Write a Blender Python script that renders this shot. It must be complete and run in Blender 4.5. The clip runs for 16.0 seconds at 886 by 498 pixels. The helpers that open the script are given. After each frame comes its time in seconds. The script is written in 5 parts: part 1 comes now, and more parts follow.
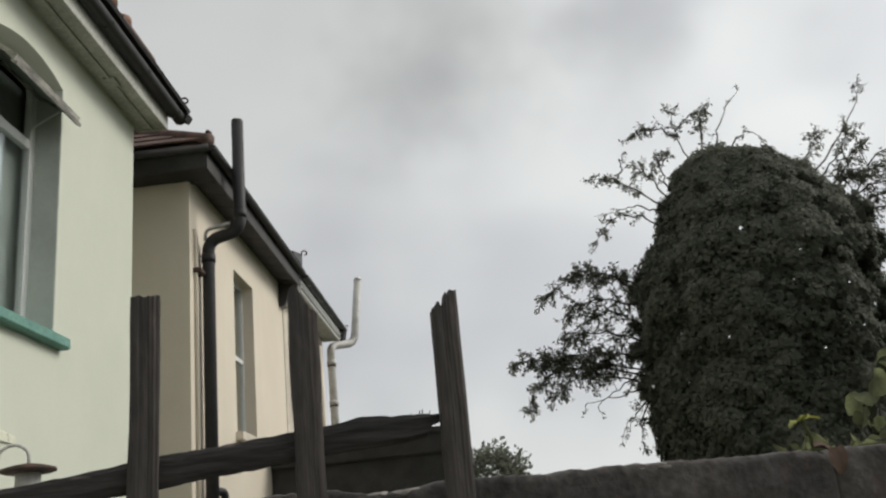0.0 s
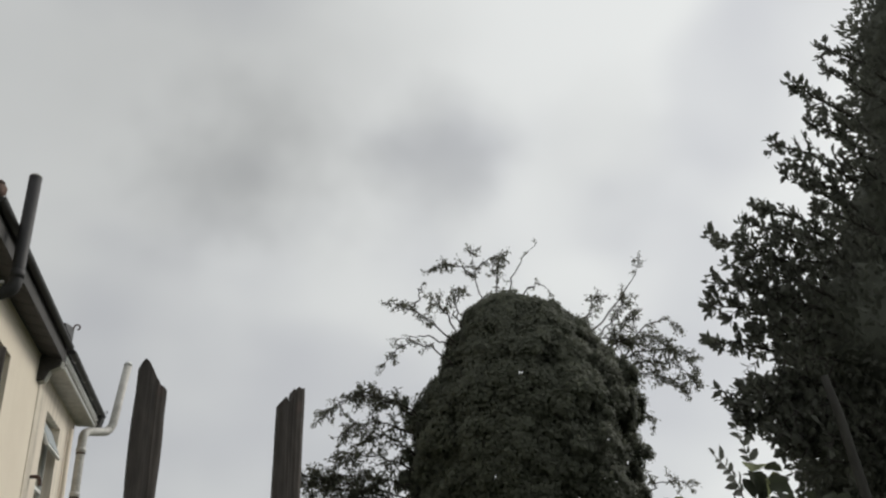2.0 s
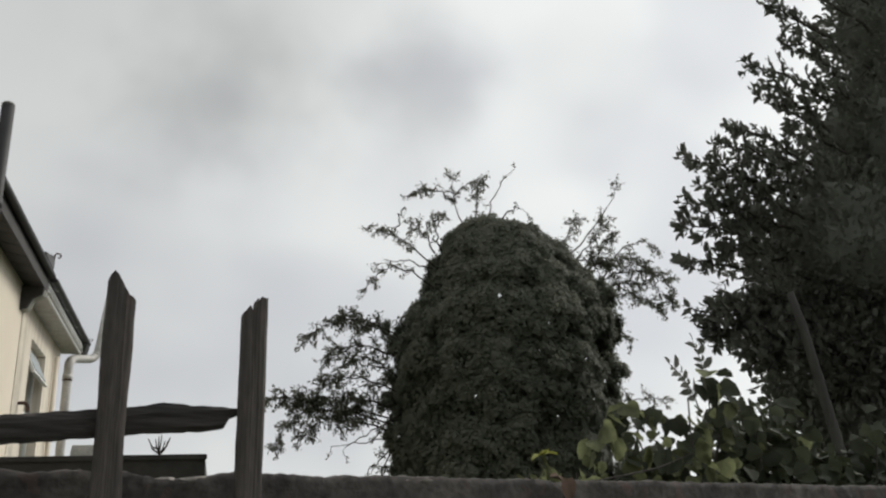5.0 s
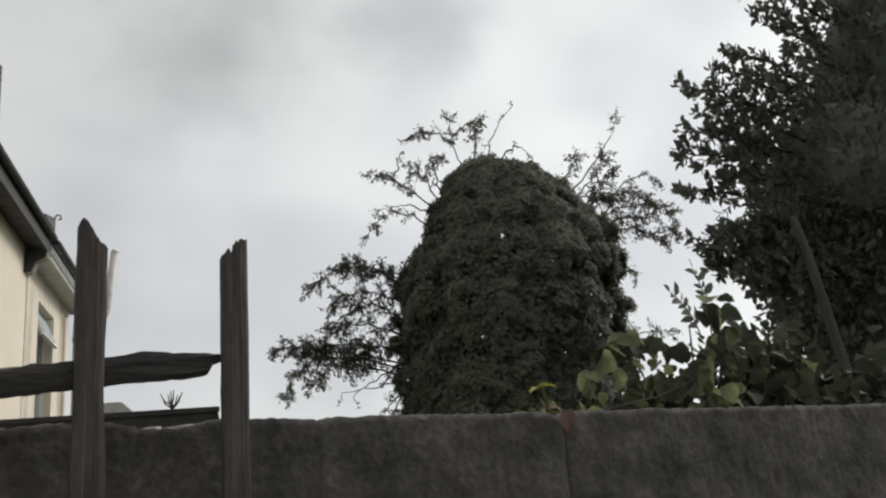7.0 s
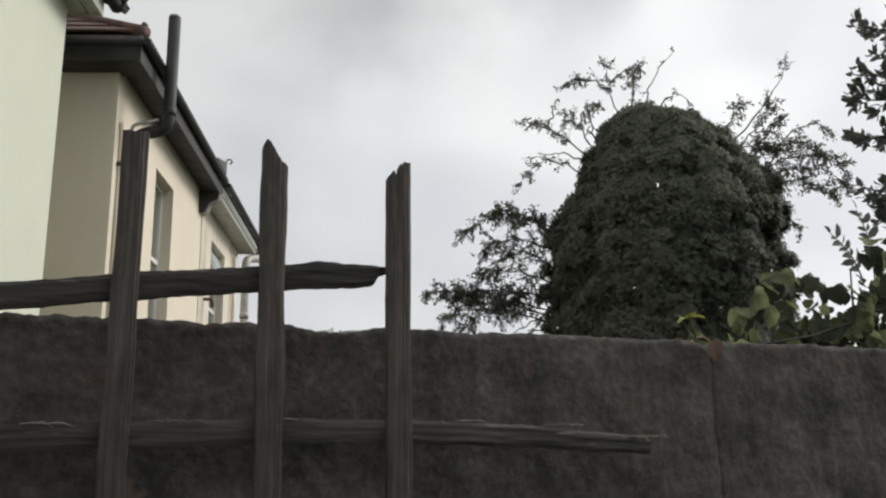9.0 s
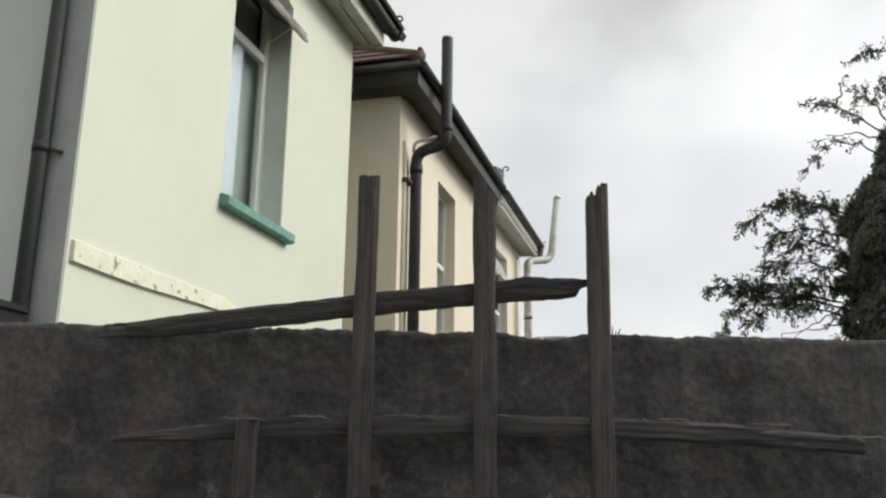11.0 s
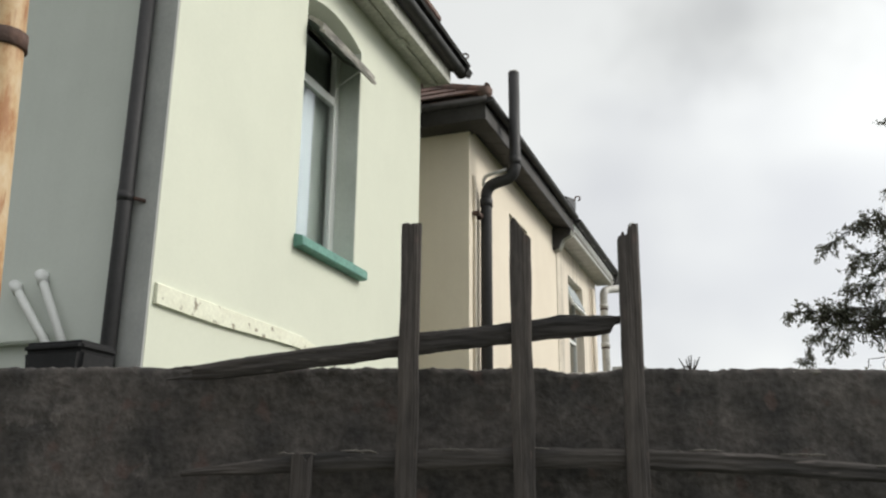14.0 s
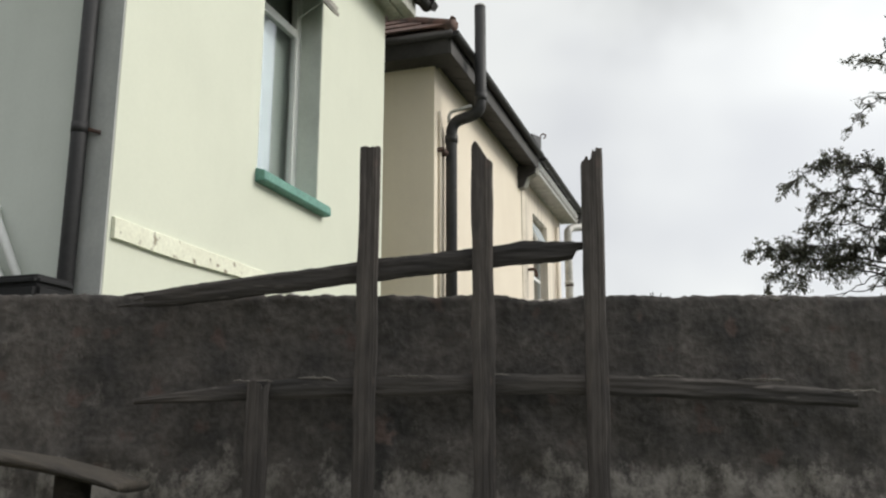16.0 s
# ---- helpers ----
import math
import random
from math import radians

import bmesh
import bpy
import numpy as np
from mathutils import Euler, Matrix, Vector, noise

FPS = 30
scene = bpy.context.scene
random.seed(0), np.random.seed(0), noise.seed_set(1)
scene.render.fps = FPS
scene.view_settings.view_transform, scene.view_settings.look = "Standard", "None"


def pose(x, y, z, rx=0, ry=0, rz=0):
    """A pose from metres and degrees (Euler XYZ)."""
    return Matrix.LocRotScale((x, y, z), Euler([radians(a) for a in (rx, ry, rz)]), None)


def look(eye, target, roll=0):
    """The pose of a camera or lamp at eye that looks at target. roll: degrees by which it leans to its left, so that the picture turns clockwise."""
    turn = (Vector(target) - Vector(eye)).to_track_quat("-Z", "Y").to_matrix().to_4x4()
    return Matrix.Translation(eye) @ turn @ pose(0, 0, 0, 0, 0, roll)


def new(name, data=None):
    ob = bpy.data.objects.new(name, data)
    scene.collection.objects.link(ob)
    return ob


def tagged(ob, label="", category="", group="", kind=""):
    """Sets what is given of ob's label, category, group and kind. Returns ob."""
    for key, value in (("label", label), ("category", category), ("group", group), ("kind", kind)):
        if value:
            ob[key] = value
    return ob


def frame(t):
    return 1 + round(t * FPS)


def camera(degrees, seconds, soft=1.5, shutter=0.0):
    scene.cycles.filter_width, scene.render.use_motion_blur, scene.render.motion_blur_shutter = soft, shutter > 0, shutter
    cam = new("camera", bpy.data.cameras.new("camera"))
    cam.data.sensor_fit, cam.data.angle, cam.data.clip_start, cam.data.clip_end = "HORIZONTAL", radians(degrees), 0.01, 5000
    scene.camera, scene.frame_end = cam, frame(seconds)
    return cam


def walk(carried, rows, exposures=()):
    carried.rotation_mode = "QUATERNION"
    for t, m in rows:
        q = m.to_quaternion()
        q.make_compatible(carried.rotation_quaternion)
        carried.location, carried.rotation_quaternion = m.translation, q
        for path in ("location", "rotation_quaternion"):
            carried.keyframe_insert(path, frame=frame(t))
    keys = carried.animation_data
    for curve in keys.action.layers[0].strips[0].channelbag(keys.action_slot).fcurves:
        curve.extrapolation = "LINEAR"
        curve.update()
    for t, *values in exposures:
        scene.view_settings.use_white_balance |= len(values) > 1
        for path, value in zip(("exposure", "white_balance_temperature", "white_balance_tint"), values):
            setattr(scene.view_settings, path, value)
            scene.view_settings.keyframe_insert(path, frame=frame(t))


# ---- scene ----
cam = camera(53.1, 16.0, soft=2.3)
PATH = [
    (0, (0.0, 0.0, 1.6), (-0.056, 1.891, 2.25), -6.2),
    (0.5, (0.036, -0.078, 1.611), (-0.24, 1.764, 2.34), -8.9),
    (1, (-0.005, -0.08, 1.608), (-0.147, 1.753, 2.394), -9.5),
    (1.5, (-0.077, -0.061, 1.584), (0.103, 1.754, 2.404), -5.6),
    (2, (-0.111, -0.06, 1.574), (0.307, 1.698, 2.433), -1.9),
    (2.5, (-0.127, -0.077, 1.567), (0.293, 1.705, 2.372), -2.9),
    (3, (-0.058, -0.113, 1.564), (0.187, 1.738, 2.279), -4.8),
    (3.5, (0.105, -0.076, 1.543), (0.165, 1.806, 2.219), -4.8),
    (4, (0.081, -0.104, 1.564), (0.128, 1.756, 2.299), -5.1),
    (4.5, (0.026, -0.127, 1.553), (0.303, 1.699, 2.32), -3.6),
    (5, (-0.082, -0.124, 1.528), (0.382, 1.69, 2.232), -2.9),
    (7.3, (-0.039, -0.079, 1.522), (0.404, 1.782, 2.107), -5.9),
    (7.5, (-0.043, -0.094, 1.517), (0.385, 1.77, 2.104), -6.1),
    (8, (-0.011, -0.102, 1.517), (0.354, 1.779, 2.089), -6.5),
    (8.5, (-0.006, -0.114, 1.498), (0.297, 1.78, 2.065), -4.9),
    (9, (-0.056, -0.138, 1.462), (0.061, 1.795, 1.961), -1.3),
    (9.5, (-0.149, -0.2, 1.423), (-0.245, 1.728, 1.948), 3.0),
    (9.7, (-0.145, -0.225, 1.427), (-0.306, 1.69, 1.983), 3.0),
    (11.8, (0.195, -0.349, 1.45), (-0.522, 1.457, 1.921), 0.2),
    (12, (0.186, -0.365, 1.444), (-0.57, 1.424, 1.923), 0.5),
    (12.5, (0.176, -0.366, 1.441), (-0.588, 1.413, 1.939), 1.2),
    (13, (0.172, -0.375, 1.437), (-0.563, 1.414, 1.948), 1.3),
    (13.5, (0.175, -0.384, 1.441), (-0.563, 1.396, 1.976), 0.9),
    (14, (0.189, -0.369, 1.444), (-0.49, 1.425, 2.008), 0.5),
    (14.5, (0.198, -0.341, 1.445), (-0.407, 1.488, 1.983), 0.2),
    (15, (0.207, -0.316, 1.443), (-0.372, 1.53, 1.947), -0.4),
    (15.5, (0.198, -0.319, 1.442), (-0.4, 1.521, 1.947), -0.1),
    (16, (0.184, -0.325, 1.429), (-0.433, 1.528, 1.861), 0.1),
]
walk(cam, [(t, look(eye, target, roll)) for t, eye, target, roll in PATH],
     exposures=((0, -0.07), (0.5, 0.03), (1, 0.02), (1.5, 0.02), (2, -0.24), (2.5, -0.26), (3, -0.15), (3.5, 0.10), (4, 0.08), (4.5, -0.04), (5, -0.05), (8, 0.06), (9, 0.14), (9.7, 0.23), (11.8, 0.36), (16, 0.36)))

# ---- light ----
SUN_DIR = Vector((0.80, 0.32, 0.62)).normalized()
world = bpy.data.worlds.new("overcast_sky")
scene.world = world
world.use_nodes = True
wn, wl = world.node_tree.nodes, world.node_tree.links
wn.clear()
w_out = wn.new("ShaderNodeOutputWorld")
w_bg = wn.new("ShaderNodeBackground")
w_sky = wn.new("ShaderNodeTexSky")
w_sky.sky_type, w_sky.sun_disc = "NISHITA", False
w_sky.sun_elevation, w_sky.sun_rotation = math.asin(SUN_DIR.z), math.atan2(SUN_DIR.x, SUN_DIR.y)
w_co = wn.new("ShaderNodeTexCoord")
w_map = wn.new("ShaderNodeMapping")
w_map.inputs["Location"].default_value = (0.35, 0.1, 0.55)
w_map.inputs["Scale"].default_value = (1.0, 1.0, 1.35)
w_noise = wn.new("ShaderNodeTexNoise")
w_noise.inputs["Scale"].default_value, w_noise.inputs["Detail"].default_value, w_noise.inputs["Roughness"].default_value = 3.4, 2.5, 0.45
w_ramp = wn.new("ShaderNodeValToRGB")
w_ramp.color_ramp.interpolation = "EASE"
w_ramp.color_ramp.elements[0].position, w_ramp.color_ramp.elements[0].color = 0.30, (0.540, 0.551, 0.568, 1)
w_ramp.color_ramp.elements[1].position, w_ramp.color_ramp.elements[1].color = 0.56, (0.69, 0.703, 0.692, 1)
w_dot = wn.new("ShaderNodeVectorMath")
w_dot.operation = "DOT_PRODUCT"
w_dot.inputs[1].default_value = SUN_DIR
w_range = wn.new("ShaderNodeMapRange")
w_range.inputs["From Min"].default_value, w_range.inputs["From Max"].default_value = -0.1, 1.0
w_range.inputs["To Min"].default_value, w_range.inputs["To Max"].default_value = 0.78, 1.42
w_mul = wn.new("ShaderNodeVectorMath")
w_mul.operation = "SCALE"
w_mix = wn.new("ShaderNodeMixRGB")
w_mix.inputs["Fac"].default_value = 0.005
wl.new(w_co.outputs["Generated"], w_map.inputs["Vector"])
wl.new(w_map.outputs["Vector"], w_noise.inputs["Vector"])
wl.new(w_noise.outputs["Fac"], w_ramp.inputs["Fac"])
wl.new(w_co.outputs["Generated"], w_dot.inputs[0])
wl.new(w_dot.outputs["Value"], w_range.inputs["Value"])
# soft darker clouds, broken up by the noise
cloud = w_ramp.outputs["Color"]
for way, wide, deep in (((-0.016, 0.867, 0.497), 0.14, 0.28), ((0.199, 0.838, 0.508), 0.115, 0.20), ((0.353, 0.779, 0.518), 0.13, 0.07), ((0.003, 0.781, 0.625), 0.30, 0.16), ((-0.22, 0.808, 0.60), 0.45, 0.14)):
    w_far = wn.new("ShaderNodeVectorMath")
    w_far.operation = "DISTANCE"
    w_far.inputs[1].default_value = Vector(way).normalized()
    w_warp = wn.new("ShaderNodeTexNoise")
    w_warp.inputs["Scale"].default_value, w_warp.inputs["Detail"].default_value = 7.0, 3
    w_add = wn.new("ShaderNodeMath")
    w_add.operation = "MULTIPLY_ADD"
    w_add.inputs[1].default_value, w_add.inputs[2].default_value = 0.16, -0.08
    w_sum = wn.new("ShaderNodeMath")
    w_fall = wn.new("ShaderNodeMapRange")
    w_fall.interpolation_type = "SMOOTHSTEP"
    w_fall.inputs["From Min"].default_value, w_fall.inputs["From Max"].default_value = 0.0, wide
    w_fall.inputs["To Min"].default_value, w_fall.inputs["To Max"].default_value = 1 - deep, 1.0
    w_dim = wn.new("ShaderNodeVectorMath")
    w_dim.operation = "SCALE"
    wl.new(w_co.outputs["Generated"], w_far.inputs[0])
    wl.new(w_co.outputs["Generated"], w_warp.inputs["Vector"])
    wl.new(w_warp.outputs["Fac"], w_add.inputs[0])
    wl.new(w_far.outputs["Value"], w_sum.inputs[0])
    wl.new(w_add.outputs["Value"], w_sum.inputs[1])
    wl.new(w_sum.outputs["Value"], w_fall.inputs["Value"])
    wl.new(cloud, w_dim.inputs[0])
    wl.new(w_fall.outputs["Result"], w_dim.inputs["Scale"])
    cloud = w_dim.outputs["Vector"]
wl.new(cloud, w_mul.inputs[0])
wl.new(w_range.outputs["Result"], w_mul.inputs["Scale"])
wl.new(w_mul.outputs["Vector"], w_mix.inputs["Color1"])
wl.new(w_sky.outputs["Color"], w_mix.inputs["Color2"])
wl.new(w_mix.outputs["Color"], w_bg.inputs["Color"])
w_bg.inputs["Strength"].default_value = 1.0
wl.new(w_bg.outputs["Background"], w_out.inputs["Surface"])

sun = new("sun", bpy.data.lights.new("sun", "SUN"))
sun.data.energy, sun.data.angle, sun.data.color = 2.0, radians(24), (1.0, 0.96, 0.90)
sun.matrix_world = look(SUN_DIR * 30, (0, 0, 0))

# ---- materials ----


def material(name, base, dark=None, rough=0.8, metal=0.0, grain=60.0, stain=2.5, bump=0.15, stretch=(1, 1, 1), streak=0.0, island=0.0, objrand=0.0,
             spots=None, spot_at=0.62, coords="Object", through_light=0.0, rub=0.22):
    """Two scales of variation (stains and grain) between base and dark, spots of a third colour, and a fine relief."""
    m = bpy.data.materials.new(name)
    m.use_nodes = True
    n, l = m.node_tree.nodes, m.node_tree.links
    b = n["Principled BSDF"]
    b.inputs["Roughness"].default_value, b.inputs["Metallic"].default_value = rough, metal
    dark = dark or tuple(c * 0.7 for c in base)
    co, mp = n.new("ShaderNodeTexCoord"), n.new("ShaderNodeMapping")
    mp.inputs["Scale"].default_value = stretch
    l.new(co.outputs[coords], mp.inputs["Vector"])
    big, fine = n.new("ShaderNodeTexNoise"), n.new("ShaderNodeTexNoise")
    big.inputs["Scale"].default_value, big.inputs["Detail"].default_value, big.inputs["Roughness"].default_value = stain, 5, 0.6
    fine.inputs["Scale"].default_value, fine.inputs["Detail"].default_value = grain, 6
    l.new(mp.outputs["Vector"], big.inputs["Vector"])
    l.new(mp.outputs["Vector"], fine.inputs["Vector"])
    r1 = n.new("ShaderNodeValToRGB")
    r1.color_ramp.elements[0].position, r1.color_ramp.elements[0].color = 0.35, (*dark, 1)
    r1.color_ramp.elements[1].position, r1.color_ramp.elements[1].color = 0.62, (*base, 1)
    l.new(big.outputs["Fac"], r1.inputs["Fac"])
    r2 = n.new("ShaderNodeMapRange")
    r2.inputs["From Min"].default_value, r2.inputs["From Max"].default_value = 0.3, 0.7
    r2.inputs["To Min"].default_value, r2.inputs["To Max"].default_value = 1 - rub, 1 + rub * 0.6
    l.new(fine.outputs["Fac"], r2.inputs["Value"])
    col = n.new("ShaderNodeVectorMath")
    col.operation = "SCALE"
    l.new(r1.outputs["Color"], col.inputs[0])
    l.new(r2.outputs["Result"], col.inputs["Scale"])
    out = col.outputs["Vector"]
    if spots:
        sp = n.new("ShaderNodeTexNoise")
        sp.inputs["Scale"].default_value, sp.inputs["Detail"].default_value = stain * 2.7, 7
        l.new(mp.outputs["Vector"], sp.inputs["Vector"])
        sr = n.new("ShaderNodeMapRange")
        sr.inputs["From Min"].default_value, sr.inputs["From Max"].default_value = spot_at, spot_at + 0.08
        l.new(sp.outputs["Fac"], sr.inputs["Value"])
        mx = n.new("ShaderNodeMixRGB")
        mx.inputs["Color2"].default_value = (*spots, 1)
        l.new(sr.outputs["Result"], mx.inputs["Fac"])
        l.new(out, mx.inputs["Color1"])
        out = mx.outputs["Color"]
    if streak:
        sm, sn = n.new("ShaderNodeMapping"), n.new("ShaderNodeTexNoise")
        sm.inputs["Scale"].default_value = (5, 5, 0.35)
        sn.inputs["Scale"].default_value, sn.inputs["Detail"].default_value = 2.0, 5
        l.new(co.outputs["Object"], sm.inputs["Vector"])
        l.new(sm.outputs["Vector"], sn.inputs["Vector"])
        sr = n.new("ShaderNodeMapRange")
        sr.inputs["From Min"].default_value, sr.inputs["From Max"].default_value = 0.42, 0.68
        sr.inputs["To Min"].default_value, sr.inputs["To Max"].default_value = 1.0, 1.0 - streak
        l.new(sn.outputs["Fac"], sr.inputs["Value"])
        sc = n.new("ShaderNodeVectorMath")
        sc.operation = "SCALE"
        l.new(out, sc.inputs[0])
        l.new(sr.outputs["Result"], sc.inputs["Scale"])
        out = sc.outputs["Vector"]
    if island or objrand:
        if island:
            src = n.new("ShaderNodeNewGeometry").outputs["Random Per Island"]
        else:
            src = n.new("ShaderNodeObjectInfo").outputs["Random"]
        a = island or objrand
        ir = n.new("ShaderNodeMapRange")
        ir.inputs["To Min"].default_value, ir.inputs["To Max"].default_value = 1 - a, 1 + a
        l.new(src, ir.inputs["Value"])
        isc = n.new("ShaderNodeVectorMath")
        isc.operation = "SCALE"
        l.new(out, isc.inputs[0])
        l.new(ir.outputs["Result"], isc.inputs["Scale"])
        out = isc.outputs["Vector"]
    l.new(out, b.inputs["Base Color"])
    if bump:
        bp = n.new("ShaderNodeBump")
        bp.inputs["Strength"].default_value, bp.inputs["Distance"].default_value = bump, 0.01
        l.new(fine.outputs["Fac"], bp.inputs["Height"])
        l.new(bp.outputs["Normal"], b.inputs["Normal"])
    if through_light:
        tr = n.new("ShaderNodeBsdfTranslucent")
        ms = n.new("ShaderNodeMixShader")
        ms.inputs["Fac"].default_value = through_light
        l.new(out, tr.inputs["Color"])
        l.new(b.outputs["BSDF"], ms.inputs[1])
        l.new(tr.outputs["BSDF"], ms.inputs[2])
        l.new(ms.outputs["Shader"], n["Material Output"].inputs["Surface"])
    return m


CREAM = material("cream_masonry_paint", (0.635, 0.655, 0.545), (0.61, 0.63, 0.525), 0.85, grain=45, stain=1.4, bump=0.02, streak=0.008, rub=0.015)
CREAM_WORN = material("worn_cream_band", (0.74, 0.75, 0.61), (0.67, 0.67, 0.54), 0.9, grain=40, stain=5, bump=0.15, spots=(0.26, 0.23, 0.17), spot_at=0.60, rub=0.08)
GREENISH = material("pale_green_render", (0.58, 0.61, 0.565), (0.535, 0.565, 0.52), 0.85, grain=45, stain=0.8, bump=0.02, streak=0.02, rub=0.02)
CEMENT = material("bare_cement", (0.43, 0.44, 0.42), (0.36, 0.37, 0.355), 0.9, grain=40, stain=3, bump=0.1, streak=0.10, rub=0.06)
BEIGE = material("beige_masonry_paint", (0.745, 0.672, 0.548), (0.705, 0.630, 0.510), 0.85, grain=45, stain=0.9, bump=0.03, streak=0.012, rub=0.02)
BEIGE_PALE = material("pale_beige_paint", (0.74, 0.67, 0.56), (0.67, 0.60, 0.50), 0.85, grain=45, stain=0.9, bump=0.06, streak=0.22, rub=0.035)
BEIGE_DIRTY = material("dirty_beige_render", (0.70, 0.64, 0.53), (0.56, 0.50, 0.41), 0.9, grain=40, stain=3, bump=0.2, streak=0.28, rub=0.08, spots=(0.30, 0.27, 0.22), spot_at=0.64)
SOFFIT_GREY = material("grey_soffit_paint", (0.50, 0.50, 0.44), (0.40, 0.40, 0.35), 0.7, grain=30, stain=3, bump=0.15, streak=0.1)
SOFFIT_BROWN = material("dark_brown_soffit", (0.052, 0.048, 0.045), (0.030, 0.028, 0.026), 0.7, grain=30, stain=3)
GUTTER_BLACK = material("black_gutter", (0.035, 0.034, 0.033), (0.022, 0.021, 0.020), 0.5, grain=30, stain=4, bump=0.1)
PIPE_BLACK = material("black_pipe", (0.022, 0.021, 0.022), (0.014, 0.014, 0.015), 0.62, grain=40, stain=5, bump=0.08)
PIPE_GREY = material("grey_white_pipe", (0.55, 0.54, 0.50), (0.40, 0.39, 0.36), 0.5, grain=40, stain=6, bump=0.1)
PIPE_WHITE = material("white_plastic_pipe", (0.78, 0.79, 0.77), (0.72, 0.73, 0.71), 0.4, grain=40, stain=6, bump=0.02, rub=0.05)
ROOF_RED = material("red_brown_tiles", (0.20, 0.115, 0.09), (0.10, 0.07, 0.06), 0.85, grain=50, stain=4, bump=0.3, island=0.25)
ROOF_DARK = material("dark_slates", (0.06, 0.056, 0.055), (0.035, 0.033, 0.032), 0.75, grain=50, stain=4, bump=0.3, island=0.2)
TERRACOTTA = material("terracotta_pot", (0.30, 0.17, 0.12), (0.17, 0.11, 0.09), 0.9, grain=50, stain=6)
BRICK = material("sooty_brick", (0.22, 0.13, 0.10), (0.12, 0.08, 0.07), 0.9, grain=50, stain=5)
WHITE_FRAME = material("white_window_frame", (0.76, 0.77, 0.74), (0.72, 0.73, 0.70), 0.45, grain=40, stain=8, bump=0.03, rub=0.06)
GREEN_SILL = material("green_painted_sill", (0.13, 0.30, 0.24), (0.10, 0.24, 0.20), 0.6, grain=40, stain=6, bump=0.2, spots=(0.22, 0.36, 0.31), spot_at=0.63)
REVEAL = material("grey_window_reveal", (0.56, 0.59, 0.53), (0.48, 0.51, 0.455), 0.8, grain=40, stain=3, bump=0.1, rub=0.05)
CURTAIN = material("pale_blue_net_curtain", (0.35, 0.385, 0.40), (0.31, 0.345, 0.36), 0.9, grain=12, stain=2, bump=0.05, stretch=(1, 3, 0.3), rub=0.05)
# tone of the reflection in the near window, given as a plain colour
REFLECTED_GREY = material("grey_green_reflection", (0.17, 0.19, 0.175), (0.13, 0.147, 0.135), 0.9, grain=14, stain=2, bump=0.1, rub=0.08)
ROOM_DARK = material("dim_room", (0.34, 0.36, 0.33), (0.25, 0.27, 0.25), 0.9, grain=20, stain=2)
HOOD = material("weathered_window_vent", (0.44, 0.42, 0.37), (0.13, 0.125, 0.115), 0.7, grain=30, stain=11, bump=0.3, stretch=(1, 0.35, 1))
RUST_IRON = material("rusty_iron", (0.10, 0.055, 0.04), (0.05, 0.035, 0.03), 0.85, grain=60, stain=14, bump=0.5)
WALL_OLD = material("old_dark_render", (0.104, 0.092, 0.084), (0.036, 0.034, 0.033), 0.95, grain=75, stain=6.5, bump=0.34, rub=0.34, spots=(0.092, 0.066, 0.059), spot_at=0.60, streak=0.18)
WALL_LICHEN = material("lichen_on_wall", (0.36, 0.335, 0.30), (0.15, 0.14, 0.125), 0.95, grain=70, stain=10, bump=0.5)
WOOD_OLD = material("weathered_grey_wood", (0.074, 0.063, 0.056), (0.036, 0.031, 0.029), 0.85, grain=30, stain=6, bump=0.35, stretch=(3.5, 3.5, 0.8), objrand=0.12, rub=0.26, spots=(0.085, 0.064, 0.056), spot_at=0.62)
WOOD_RAIL = material("weathered_rail_wood", (0.057, 0.049, 0.044), (0.022, 0.020, 0.019), 0.85, grain=30, stain=7, bump=0.4, stretch=(0.6, 4, 4), objrand=0.2, spots=(0.15, 0.13, 0.12), spot_at=0.64)
WOOD_PALE = material("torn_pale_wood", (0.21, 0.19, 0.17), (0.10, 0.09, 0.08), 0.8, grain=30, stain=7, bump=0.3, stretch=(0.6, 4, 4))
WOOD_BROWN = material("brown_weathered_board", (0.046, 0.038, 0.029), (0.026, 0.022, 0.018), 0.85, grain=26, stain=8, bump=0.6, stretch=(0.6, 5, 5))
IVY = material("ivy_leaf", (0.178, 0.190, 0.144), (0.145, 0.155, 0.116), 0.75, grain=8, stain=0.8, bump=0, island=0.06, through_light=0.5)
# darker leaf tone that stands for the shade deep inside a crown
IVY_CORE = material("ivy_depth_shade", (0.135, 0.142, 0.115), (0.11, 0.116, 0.094), 0.9, grain=9, stain=2, bump=0.5)
TREE_LEAF = material("small_tree_leaf", (0.155, 0.158, 0.118), (0.122, 0.125, 0.094), 0.7, grain=8, stain=1, bump=0, island=0.3, through_light=0.6)
CAMELLIA = material("glossy_dark_leaf", (0.145, 0.151, 0.122), (0.116, 0.121, 0.098), 0.65, grain=8, stain=1, bump=0, island=0.12, through_light=0.5)
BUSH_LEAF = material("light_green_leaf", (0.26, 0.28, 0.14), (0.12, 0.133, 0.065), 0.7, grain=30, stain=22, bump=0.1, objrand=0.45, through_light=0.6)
# darker copies of the bush leaf: shade inside the bush put into the colour
BUSH_SHADE = material("shade_darkened_leaf", (0.072, 0.083, 0.050), (0.046, 0.053, 0.032), 0.85, grain=16, stain=9, bump=0.1, objrand=0.3, through_light=0.4)
BUSH_DARK = material("bush_leaf_painted_shade", (0.075, 0.088, 0.048), (0.045, 0.053, 0.030), 0.55, grain=8, stain=2, bump=0, island=0.45, through_light=0.2)
